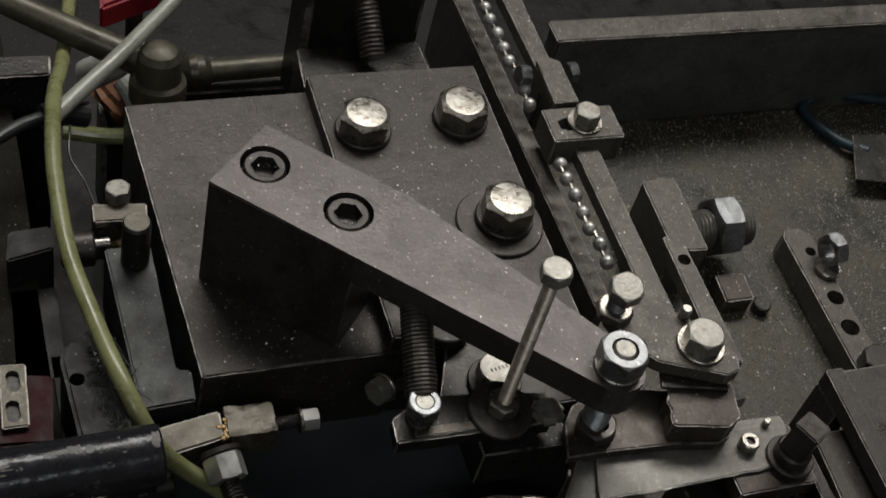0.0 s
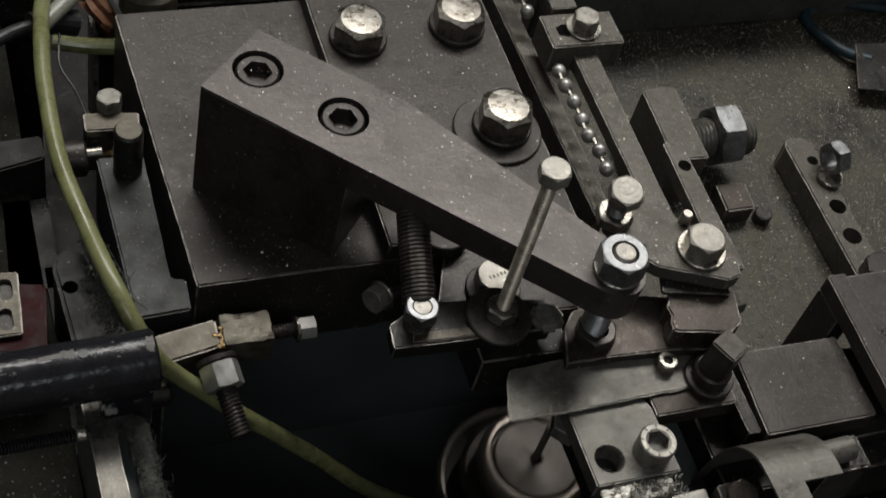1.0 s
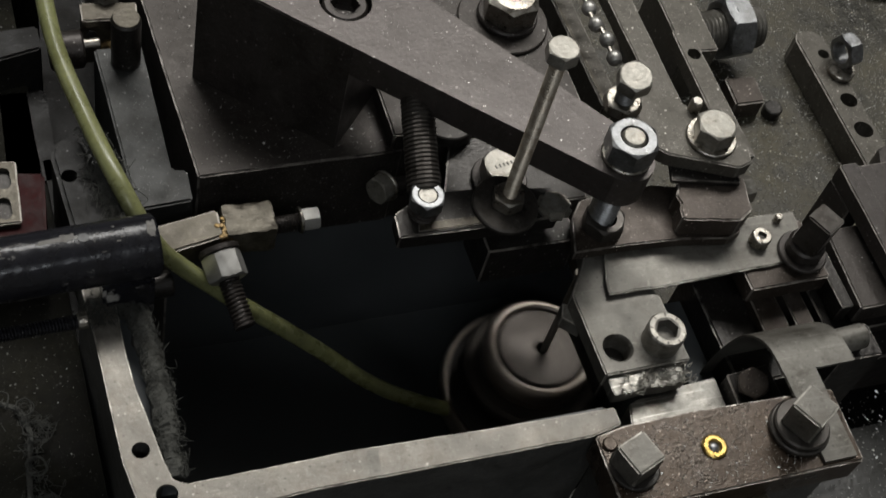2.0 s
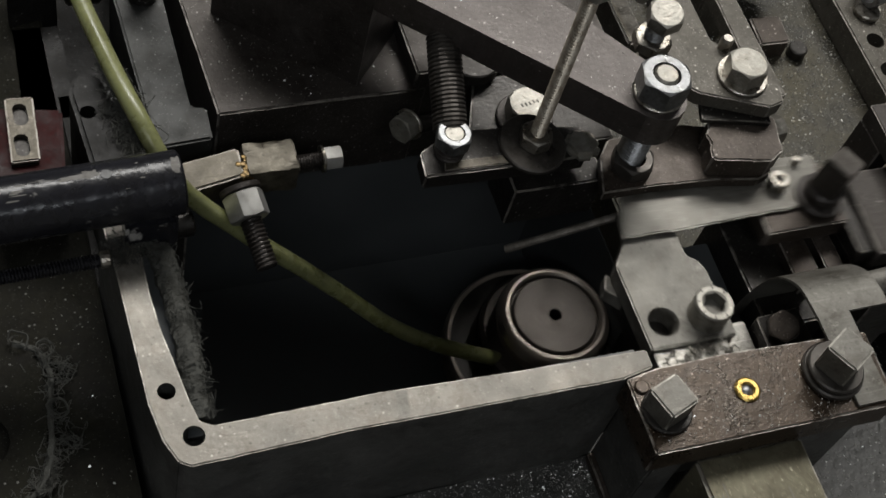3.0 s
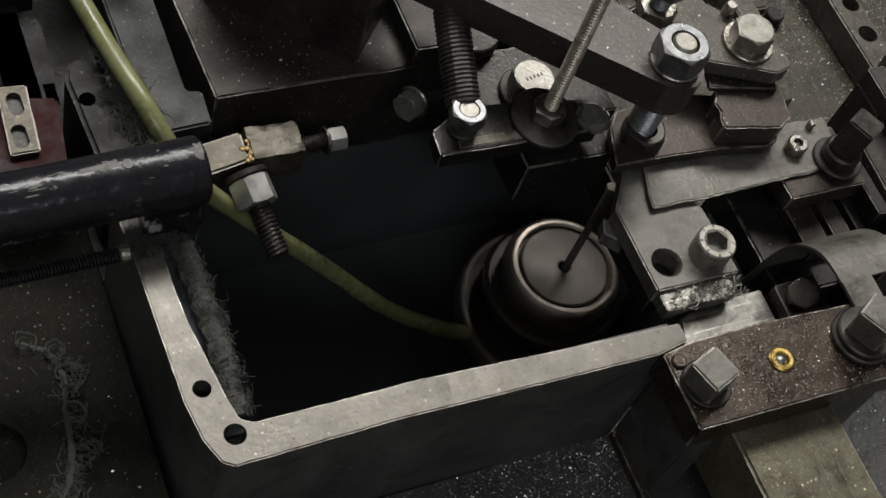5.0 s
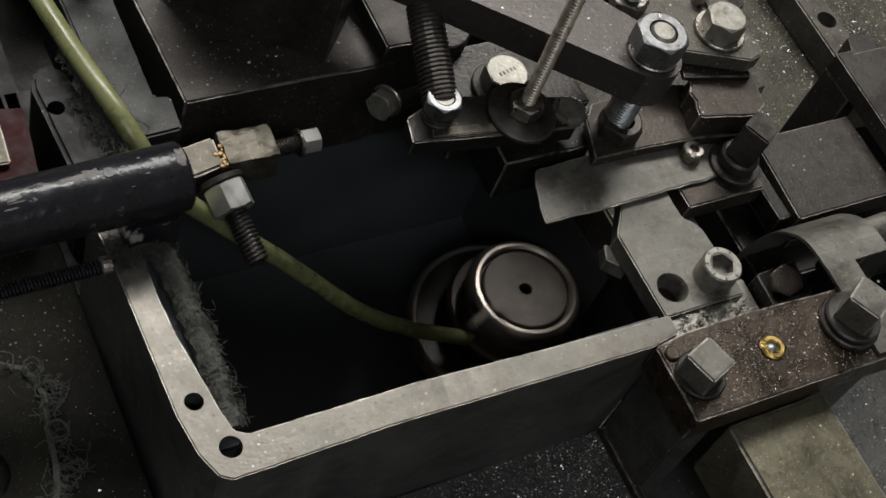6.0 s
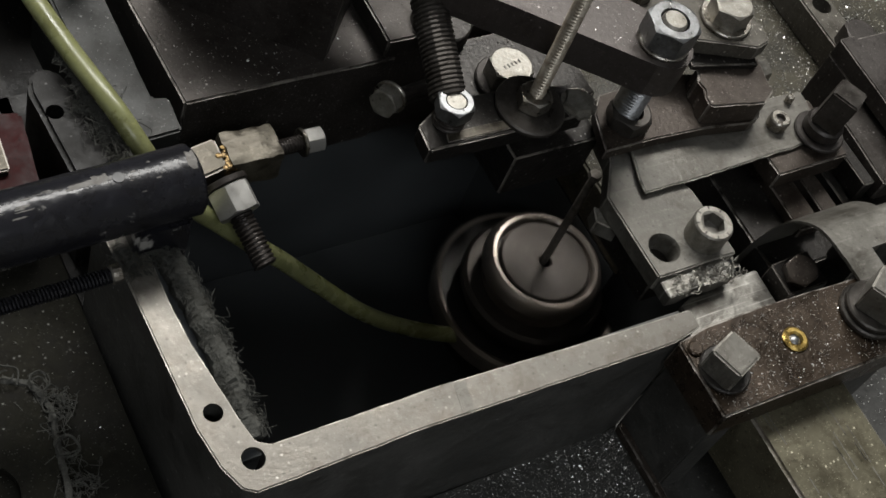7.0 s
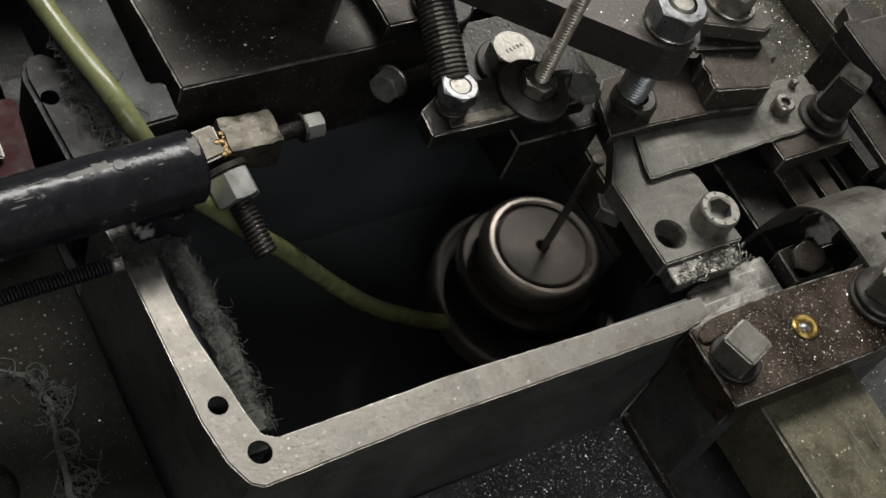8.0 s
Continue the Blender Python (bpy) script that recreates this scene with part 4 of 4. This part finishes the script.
# ---- left side: tube, side arm, bracket, post ----
def left_things():
    t = empty("black_tube", "chipped black-painted steel tube", "tube")
    part("tube", lathe([(6.2, 0.2), (8.4, 0), (9.2, 0.8), (9.2, 160), (0, 160), (0, 20), (6.2, 20), (6.2, 0.2)], place((13.6, 77.4, 17.6), (-1, -0.03, 0)), 48), black_paint, t)
    rnd = random.Random(3)
    bm = bmesh.new()

    def flake(px, aa, half_x, half_a, seed):
        """A ragged bare patch on the tube's round side."""
        rings = []
        for f in (0.35, 0.7, 1.0):
            ring = []
            for k in range(28):
                u = 2 * math.pi * k / 28
                w = f * (1 + 0.55 * noise.noise(Vector((math.cos(u) * 1.7, math.sin(u) * 1.7, seed))) + 0.25 * noise.noise(Vector((math.cos(u) * 5, math.sin(u) * 5, seed))))
                x, t2 = min(12.85, px + half_x * math.cos(u) * w), aa + half_a * math.sin(u) * w
                ring.append(bm.verts.new(V((x, 77.4 - (13.6 - x) * 0.03 - 9.27 * math.sin(t2), 17.6 + 9.27 * math.cos(t2)))))
            rings.append(ring)
        bm.faces.new(rings[0])
        for r0, r1 in zip(rings, rings[1:]):
            for k in range(28):
                bm.faces.new((r0[k], r0[(k + 1) % 28], r1[(k + 1) % 28], r1[k]))

    flake(11.6, 0.02, 1.5, 0.34, 4.0)
    flake(-15.0, -0.05, 4.6, 0.10, 7.0)
    flake(-12.0, -0.12, 2.0, 0.16, 9.0)
    for i in range(30):
        flake(rnd.uniform(-95, -22), rnd.gauss(0.05, 0.16), rnd.uniform(0.4, 2.6), rnd.uniform(0.008, 0.03), 20 + i)
    for i in range(8):
        flake(rnd.uniform(-10, 8), rnd.gauss(0.1, 0.25), rnd.uniform(0.3, 1.0), rnd.uniform(0.01, 0.035), 60 + i)
    part("paint_chip", bm, chipped, t, "bare metal where the paint is gone")
    # Solid black disc paints the shaded inside of a hole on the tube.
    part("hole_shade_disc", disc(1.5, 0.5, place((-7.2, 76.8, 26.5)), 0.05, 20), black_rubber, t)
    part("foot", prism([(-3, 70), (12, 70), (12, 84), (-3, 84)], -9, 10, 1), black_paint, t)
    s = empty("tension_spring", "long thin coil spring below the tube", "spring")
    part("coil", coil((-11, 66, 1), (-90, 64, 1), 1.8, 0.42, 84, 10), black_paint, s)
    part("end_ring", disc(2.6, 3, place((-11, 66, 1), (1, 0, 0)), 0.4, 16), bolt_steel, s)

    a = empty("welded_stop", "weathered bronze-coloured bar with a welded end and a bolt", "machine arm")
    part("bar", prism([(12, 100), (42, 106), (42, 117), (12, 112)], -36, -25.5, 0.8), bronze, a)
    bm = bmesh.new()
    for k in range(34):
        y, z = (105.4, rnd.uniform(-36, -26)) if k < 17 else (rnd.uniform(105.6, 113), -25.4)
        q = Vector((42.6 + rnd.gauss(0, 1.1), y, z))
        r = rnd.uniform(0.35, 0.85)
        bmesh.ops.create_icosphere(bm, subdivisions=2, radius=r * K, matrix=Matrix.Translation(V(q)) @ Matrix.Diagonal((1.4, 0.5 if k < 17 else 1.3, 1.3 if k < 17 else 0.3, 1)))
    part("weld", bm, weld_gold, a, "golden weld bead")
    bm = prism([(43, 105.4), (60, 104.9), (60.6, 117.2), (43, 118)], -37, -24.6, 0)
    bmesh.ops.subdivide_edges(bm, edges=bm.edges[:], cuts=7, use_grid_fill=True)
    for _ in range(2):
        bmesh.ops.smooth_vert(bm, verts=bm.verts[:], factor=0.5, use_axis_x=True, use_axis_y=True, use_axis_z=True)
    for v in bm.verts:
        v.co += Vector((noise.noise(v.co * 330), noise.noise(v.co * 300 + Vector((3, 0, 0))), noise.noise(v.co * 310 + Vector((0, 5, 0))))) * 0.0007
    part("end_block", bm, bronze, a, "hammered end block")
    part("thread", thread(2.6, 12, place((59, 111.5, -31), (1, 0.02, 0)), 1.0, 16, 0.5), black_steel, a)
    part("flange", disc(4.6, 1.2, place((69, 111.6, -31), (1, 0, 0)), 0.3), bolt_steel, a)
    part("bolt_head", hexa(7.4, 6, place((70, 111.6, -31), (1, 0, 0), 36)), bead_steel, a, "bright small hex bolt head")
    ax = (0.14, -0.9, -0.32)
    part("nut", hexa(12, 9, place((39.6, 100.4, -27.7), ax, 8), both=True), bead_steel, a, "pale hex nut")
    part("nut_washer", disc(6.8, 2, place((39.2, 102.4, -27), ax), 0.3), black_steel, a)
    part("stud", thread(3.8, 17, place((40.8, 92.6, -30.7), ax), 1.4, 20, 0.8), black_steel, a, "dark stud thread")
    part("pivot", disc(4.4, 8, place((15, 94.5, -32), (1, 0.1, 0)), 0.8), dark_steel, a)
    part("arm_root", box(4, 22, 96, 116, -80, -36.2, 1), dark_steel, a)

    b = empty("red_bracket", "red-painted bracket with a slotted bright plate", "bracket")
    part("block", prism([(-36, 108), (-14, 106), (-11, 132), (-34, 136)], -43.9, -14, 1), red_paint, b)
    pl = part("slotted_plate", prism([(-29, 112), (-20.5, 112), (-19.2, 136), (-27.6, 136.6)], -13.2, -11.4, 0.5), bronze, b, "bright slotted plate")
    cut(pl, [prism([(x + 2.2 * math.cos(u), y + (2 if math.sin(u) > 0 else -2) + 2.2 * math.sin(u)) for u in (2 * math.pi * k / 20 for k in range(20))], -20, -5, 0) for x, y in ((-23.8, 129.5), (-25, 118))])
    part("spacer", prism([(-29, 112), (-21, 112), (-20, 134), (-27, 135)], -14, -13.2, 0), dark_steel, b)

    g = empty("felted_lug", "dark rounded lug with a hole, clogged with lint", "lug")
    pts = [(9, 107), (12.5, 94), (-6, 96), (-8.6, 133), (-7.8, 137), (-5.5, 140), (-2.8, 140.8), (-0.2, 140.2), (1.8, 137.6)]
    lug = part("lug", prism(pts, -43.9, -8, 1.4), cast_iron, g)
    cut(lug, [disc(2.5, 20, place((-4.2, 124.8, -22)), 0, 24)])
    bm = bmesh.new()
    rnd = random.Random(9)
    for _ in range(140):
        x, y = rnd.uniform(3, 9), rnd.uniform(98, 132)
        x = x + (134 - y) * 0.12
        p = [(x + rnd.gauss(0, 2.2), y + rnd.gauss(0, 3.5), -7 + rnd.uniform(0, 3)) for _ in range(4)]
        one = pipe(p, 0.13, 5, 3)
        me = bpy.data.meshes.new("fibre")
        one.to_mesh(me)
        one.free()
        bm.from_mesh(me)
        bpy.data.meshes.remove(me)
    part("lint", bm, felt_grey, g, "tangled grey lint")

    p = empty("grey_post", "smooth grey steel plate with a hooked block on top", "machine part")
    part("plate", prism([(17, 124), (36, 125), (36.5, 138), (31.5, 139), (31.8, 196), (15, 196)], -66, -30, 0.8), grey_iron, p)
    part("block", prism([(12.5, 205), (32, 204), (33, 212), (13, 214)], -48, -25, 0.6), bronze, p)
    # No hole is cut here: a black disc gives its inner shade.
    part("hole_shade_disc", disc(1.8, 0.3, place((15.5, 203.9, -31), (0, -1, 0)), 0.05, 20), black_rubber, p)
    part("weld", pipe([(14, 203.5, -36), (19, 203, -37), (25, 203, -36)], 2.0, 6, 8, 1, 0.8), weld_gold, p, "golden weld bead")
    part("peg", disc(5.2, 22, place((25, 188.5, -30), (0, 0, 1)), 0.8), dark_steel, p)
    part("peg_cap", disc(4.7, 0.5, place((25, 188.5, -8), (0, 0, 1)), 0.2), bronze, p)
    part("bolt", hexa(8.5, 6, place((23, 216, -26), (-0.05, 0.1, 1), 10)), pale_steel, p, "pale hex bolt head")
    part("bolt_shaft", disc(4, 14, place((23, 215, -40)), 0.3), black_steel, p)
    d = empty("dark_bracket", "dark bracket block with a bright top edge", "bracket")
    part("block", prism([(-20, 192), (-3, 196), (-3, 207), (-18, 206)], -66, -27, 0.8), cast_iron, d)
    part("boss", disc(7, 12, place((0, 200, -34), (1, 0, 0)), 0.8), black_steel, d)
    part("pin", disc(2.2, 8, place((10, 200, -32), (1, 0, 0)), 0.5), bolt_steel, d)
    part("leg", prism([(-22, 150), (-4, 150), (-3, 192), (-20, 192)], -66, -44, 1), cast_iron, d)


left_things()


def felt_strip():
    t = empty("felt_strip", "grey dust-caked felt strip along the pit's edge", "felt strip")
    bm = bmesh.new()
    rings = []
    n = 110
    for k in range(n + 1):
        u = k / n
        c = Vector((6.6 + 2.6 * math.sin(u * 2.2) - 4.2 * u * u + 0.8 * noise.noise(Vector((u * 9, 0, 0))), 14 + 66 * u, -4.5))
        w = (3.5 if u > 0.2 else 3.1 + 2 * u) + 0.5 * noise.noise(Vector((u * 12, 3, 0)))
        ring = []
        for i in range(14):
            a = 2 * math.pi * i / 14
            q = c + Vector((w * math.cos(a), 0, 3.2 * math.sin(a)))
            q += Vector((noise.noise(q * 0.8), noise.noise(q * 0.7 + Vector((5, 0, 0))), noise.noise(q * 0.9 + Vector((0, 7, 0))))) * 0.7
            q += Vector((noise.noise(q * 0.25), 0, noise.noise(q * 0.22 + Vector((0, 3, 0))))) * 0.7 + Vector((0, 0, 0.6 * noise.noise(q * 2.1)))
            ring.append(bm.verts.new(q * K))
        rings.append(ring)
    for a, b in zip(rings, rings[1:]):
        for i in range(14):
            bm.faces.new((a[i], a[(i + 1) % 14], b[(i + 1) % 14], b[i]))
    bm.faces.new(rings[0][::-1])
    bm.faces.new(rings[-1])
    part("felt", bm, felt_grey, t)
    rnd = random.Random(21)
    bm = bmesh.new()
    for _ in range(520):
        u = rnd.random()
        x, y = 7 + 2.6 * math.sin(u * 2.2) - 4.2 * u * u + rnd.uniform(-3.2, 3.2), 14 + 66 * u
        p = [(x + rnd.gauss(0, 0.9) * k * 0.5, y + rnd.gauss(0, 1.4) * k * 0.5, -2.2 + 0.5 * k * rnd.random()) for k in range(4)]
        one = pipe(p, 0.075, 2, 3)
        me = bpy.data.meshes.new("fibre")
        one.to_mesh(me)
        one.free()
        bm.from_mesh(me)
        bpy.data.meshes.remove(me)
    tagged(part("fibre_fuzz", bm, felt_grey, t), kind="stuff")


felt_strip()


def lint_tuft(name, spots, count, spread, label, seed, fine=0.1):
    """Loose grey fibres caught round the given spots."""
    rnd = random.Random(seed)
    bm = bmesh.new()
    for _ in range(count):
        x, y, z = rnd.choice(spots)
        x, y = x + rnd.gauss(0, spread), y + rnd.gauss(0, spread)
        p = [(x + rnd.gauss(0, spread * 0.6), y + rnd.gauss(0, spread * 0.6), z + abs(rnd.gauss(0, spread * 0.25))) for _ in range(4)]
        one = pipe(p, fine, 5, 3)
        me = bpy.data.meshes.new("fibre")
        one.to_mesh(me)
        one.free()
        bm.from_mesh(me)
        bpy.data.meshes.remove(me)
    tagged(part(name, bm, felt_grey), label, "lint", kind="stuff")


lint_tuft("rim_lint", [(-4, 66, 0.2), (0, 68, 0.3), (3, 70, 0.3), (-6, 70, 0.2), (5, 72, -1)], 150, 2.2, "grey lint caught where the rim meets the tube", 31)
lint_tuft("cover_lint", [(-30, 30, -41), (-28.5, 40, -41), (-28, 52, -41), (-29, 60, -41), (-26, 34, -43), (-24, 58, -43), (-34, 22, -41), (-42, 16, -41), (-36, 20, -41), (-33, 25, -41)], 260, 2.1, "grey lint threads along the cover's edge", 32, 0.14)
lint_tuft("hose_lint", [(4, 136, -3), (5.5, 130, -4), (7.5, 122, -5), (8, 116, -6), (9, 110, -6), (6, 114, -7), (8, 104, -7), (4, 124, -7)], 560, 1.9, "matted grey lint between lug and hose", 33)


def hoses():
    t = empty("green_hose", "oil-stained green plastic hose running into the pit", "hose")
    part("hose", pipe([(34, 430, -72), (22, 348, -42), (12, 292, -26), (5, 258, -9), (1.5, 234, -1), (-1, 208, 0), (-1, 173, 0), (3.5, 142, 0), (9, 115, 0), (17, 99, -12), (26, 97, -26), (36, 95, -37), (46, 92, -47), (60, 90, -62), (80, 90, -88), (97, 84, -104), (114, 77, -112), (134, 72, -120), (150, 70, -128)], 2.95, 12, 20), hose_green, t)
    c = empty("clear_hose", "milky clear plastic hose bending up from the side", "hose")
    part("hose", pipe([(3, 246, -11), (14, 258, -11), (29, 273, -10), (44, 290, -10), (60, 308, -9), (84, 336, -4), (120, 390, 8)], 3.2, 12, 20), hose_clear, c)
    w = empty("black_cable", "black rubber cable with a thick end", "cable")
    part("cable", pipe([(-60, 228, -20), (-30, 236, -18), (-8, 250, -18), (6, 256, -20), (14, 258, -22)], 2.6, 8, 14), black_rubber, w)
    part("boot", pipe([(0, 254, -19), (8, 257, -20), (17, 258, -23)], 5.2, 8, 16), black_rubber, w)
    part("wire", pipe([(10, 252, -22), (8, 238, -24), (12, 226, -26), (14, 214, -26)], 0.5, 8, 6), black_rubber, w)


hoses()


def lint_roll():
    rnd = random.Random(52)
    t = empty("lint_roll", "grey roll of lint along the cover's edge", "lint")
    run = [(-45, 13.6), (-36.5, 19.4), (-31.6, 29), (-29, 43), (-28.4, 55), (-29.8, 63), (-37, 67.4)]
    part("roll", pipe([(x + rnd.gauss(0, 0.5), y, -40.6) for x, y in run], 0.9, 14, 7, 1, 0.9), felt_grey, t)
    for k in range(16):
        x, y = rnd.choice(run)
        r, a = rnd.uniform(1.2, 3.2), rnd.uniform(0, 6.3)
        pts = [(x + 1.5 + r * math.cos(a + 0.8 * j) + rnd.gauss(0, 0.3), y + r * math.sin(a + 0.8 * j) + rnd.gauss(0, 0.3), -39.6 + 0.5 * j * rnd.random()) for j in range(7)]
        part("curl", pipe(pts, rnd.uniform(0.16, 0.34), 5, 5), felt_grey, t)


lint_roll()


# ---- background behind the plate ----
def background():
    h = empty("clamping_lever", "greasy steel clamping handle with a round hub", "handle")
    part("lever", pipe([(-10, 320, -16), (20, 303, -22), (44, 290, -27)], 5.4, 6, 20, 1.25), greasy_handle, h)
    part("hub", lathe([(0, 13), (4, 12.4), (7.2, 10.6), (8.8, 7.6), (9.2, 3), (9.4, -3), (11.4, -4.4), (11.8, -6), (11.8, -13), (11, -15), (9.2, -15.4), (8.6, -13.6), (6.8, -13.6), (6.8, -18), (6.0, -19), (6.0, -48), (0, -48)], place((49, 281, -24), (0.02, 0.1, 1)), 40), greasy_handle, h)
    s = empty("rear_block", "dark steel block behind the plate with a lead screw", "machine part")
    part("block", prism([(108, 270), (166, 270), (165, 294), (110, 294)], -69, -27.5, 0.8), dark_steel, s)
    part("cap", prism([(113, 296), (166, 296), (166, 320), (160, 326), (118, 326), (112, 318)], -69, 4, 3), dark_steel, s)
    part("screw", thread(6, 52, place((138.5, 277, -20), (0, 0.8, 0.52)), 2.0, 24, 0.9), black_steel, s, "dark lead screw")
    part("collar", disc(10, 9, place((139.5, 306, -1), (0, 0.8, 0.52)), 1), grey_iron, s)
    c = empty("rear_rod", "greasy round steel rod end", "rod")
    part("rod", disc(5.2, 52, place((74, 320, -64), (1, 0.02, 0.02)), 1.5), greasy_handle, c)
    part("ball", lathe([(0, -8.5), (3, -8), (5.8, -6.2), (7.8, -3.4), (8.5, 0), (7.8, 3.4), (5.8, 6.2), (3, 8), (0, 8.5)], place((74, 320, -64), (1, 0, 0)), 28), greasy_handle, c)
    part("support", box(62, 128, 316, 340, -165, -73, 1), dark_steel, c)
    k = empty("side_casting", "dark casting with a bright edge", "casting")
    part("casting", prism([(-130, 284), (6, 286), (7, 298), (-130, 300)], -171, -30.1, 1), cast_iron, k)
    part("edge", prism([(-130, 287), (7, 286.5), (8, 298), (-130, 301)], -30, -27.5, 0.8), dark_steel, k)
    r = empty("red_clip", "dull red plastic clip behind the hoses", "clip")
    part("clip", prism([(36, 352), (66, 366), (68, 378), (38, 366)], -66, -52, 3), clip_red, r)
    part("stem", disc(4, 106, place((54, 366, -171)), 0.5), black_steel, r)
    o = empty("orange_rag", "faded orange rag behind the hoses", "rag")
    part("rag", pipe([(36, 330, -90), (48, 332, -82), (60, 330, -90), (66, 340, -100)], 12, 8, 14, 1, 0.8), orange_cloth, o)
    part("stand", box(34, 68, 322, 344, -165, -98, 2), dark_steel, o)
    y = empty("yellow_hose", "yellow-green hose crossing behind the plate", "hose")
    part("hose", pipe([(10, 276, -50), (30, 273, -52), (60, 274, -54), (90, 280, -60)], 3.4, 8, 14), hose_green, y)
    p = empty("white_tube", "grubby white plastic fitting", "fitting")
    part("fitting", lathe([(0, 0), (7, 0), (7, 30), (5, 34), (0, 34)], place((26, 318, -60), (0.5, -0.3, 0.6)), 20), white_plastic, p)
    part("elbow", pipe([(38, 300, -46), (42, 294, -50), (46, 286, -60)], 5, 8, 14), white_plastic, p)


background()

# ---- loose chips and grit ----
chips("deck_chips", (188, 420, 64, 274), 34000, -70, 0.27, chip_steel, "fine bright metal chips scattered on the deck", 1)
chips("plate_chips", (40, 106, 135, 264), 1000, -27, 0.25, chip_steel, "fine bright chips scattered on the base plate", 2)
chips("step_chips", (110, 180, 138, 266), 560, -19, 0.23, chip_steel, "fine bright chips on the bolted plate", 3)
chips("shelf_chips", (52, 131, -70, 0), 11000, -57, 0.19, chip_steel, "fine bright chips on the front casting", 4)
chips("right_shelf_chips", (182, 300, -100, 20), 2600, -58.5, 0.34, chip_steel, "coarse oily chips beside the rail", 6)
chips("block_chips", (130, 207, -24, 0), 1700, 0, 0.19, chip_steel, "fine chips on the clamp block", 7)
chips("left_chips", (-80, -10, 2, 110), 260, -44, 0.22, chip_steel, "dust and lint specks on the casting", 8)


def arm_specks():
    rnd = random.Random(12)
    bm = bmesh.new()
    for _ in range(420):
        u, v = rnd.uniform(2, 150), rnd.uniform(1.5, 33 if rnd.random() < 0.7 else 18)
        v = min(v, 33 - max(0, u - 50) * 0.17)
        x, y, r = 46 + ARM[0] * u + ARM_N[0] * v, 176 + ARM[1] * u + ARM_N[1] * v, rnd.uniform(0.08, 0.26)
        a = rnd.uniform(0, 6.3)
        bm.faces.new([bm.verts.new(V((x + r * math.cos(a + k * 2.1), y + r * math.sin(a + k * 2.1), 25.03 + 0.12 * (k == 0)))) for k in range(3)])
    tagged(part("arm_specks", bm, chip_steel), "fine bright specks on the tapered clamp", "metal chips", kind="stuff")


arm_specks()


# ---- what moves ----
PERIOD, PEAK = 0.727, 0.235


def ease(u, a, b):
    w = min(1, max(0, (u - a) / (b - a)))
    return w * w * (3 - 2 * w)


def stroke(t, out_from, out_to, back_from, back_to):
    """0 at rest, 1 at the end of the stroke; the four moments count from the peak of each cycle."""
    u = (t - PEAK + PERIOD / 2) % PERIOD - PERIOD / 2
    return ease(u, out_from, out_to) - ease(u, back_from, back_to)


# the cut blank tips over, is knocked off and drops into the pit: seconds, place, turn
REST = (0.1635, 0.0775, -0.066, 0, 0, 0)
TIP = [(-0.20, *REST), (-0.175, 0.160, 0.076, -0.056, 4, 26, 0), (-0.150, 0.150, 0.074, -0.034, 8, 62, 0), (-0.105, 0.152, 0.070, -0.052, 10, 50, 0)]
DROP = [(-0.078, 0.152, 0.064, -0.076, 14, 30, 0), (-0.050, 0.126, 0.050, -0.076, 6, -34, 0), (-0.024, 0.122, 0.048, -0.112, 6, -40, 0), (0.0, 0.128, 0.050, -0.150, 12, -20, 0)]
UPRIGHT = [(-0.078, 0.146, 0.062, -0.046, 12, 30, 0), (-0.050, 0.137, 0.058, -0.050, 8, 4, 0), (-0.024, 0.132, 0.055, -0.062, 4, -13, 0), (0.0, 0.126, 0.050, -0.150, 4, -20, 0)]
LEFT = [(-0.078, 0.128, 0.066, -0.056, 16, 24, 0), (-0.050, 0.092, 0.062, -0.046, 24, 0, 0), (-0.005, 0.076, 0.060, -0.042, 27, -13, 0), (0.022, 0.068, 0.058, -0.062, 29, -15, 0), (0.049, 0.052, 0.056, -0.150, 32, -16, 0)]
FALLS = {7: UPRIGHT, 5: LEFT, 10: LEFT, 2: LEFT}


def blank_pose(t):
    n = math.floor((t - PEAK) / PERIOD + 0.5)
    u = t - PEAK - n * PERIOD
    rows = TIP + FALLS.get(n, DROP)
    if u < rows[0][0] or u > rows[-1][0] + 0.06:
        return pose(*REST)
    for p, q in zip(rows, rows[1:]):
        if p[0] <= u < q[0]:
            w = (u - p[0]) / (q[0] - p[0])
            return pose(*[a + (b - a) * w for a, b in zip(p[1:], q[1:])])
    # the next blank comes up through the spindle's bore
    return pose(REST[0], REST[1], -0.142 + 0.076 * ease(u, rows[-1][0], rows[-1][0] + 0.06))


def motions():
    times = [i / 40 for i in range(321)]
    walk(slide, [(t, pose(SLIDE_AT[0] * K - 0.033 * stroke(t, -0.165, -0.075, 0.045, 0.19), SLIDE_AT[1] * K, SLIDE_AT[2] * K)) for t in times])
    feed = [(t, stroke(t, -0.195, -0.135, -0.022, 0.022)) for t in times]
    walk(holder, [(t, pose((HOLDER_AT[0] + w) * K, (HOLDER_AT[1] - 12.8 * w) * K, HOLDER_AT[2] * K)) for t, w in feed])
    walk(ram_bar, [(t, pose(0, -0.0128 * w, 0)) for t, w in feed])
    lever = bpy.data.objects["spring_lever"]
    walk(lever, [(t, pose(0.131, 0.088, 0, 0, 0, -6.5 * stroke(t, -0.14, -0.08, -0.02, 0.05))) for t in times])
    walk(drum, [(t, pose(0.1635, 0.0775, -0.090 - 0.0185 * stroke(t, -0.205, -0.14, -0.005, 0.05), 0, 0, 60 * i % 360)) for i, t in enumerate(times)])
    walk(blank, [(t, blank_pose(t)) for t in times])


motions()
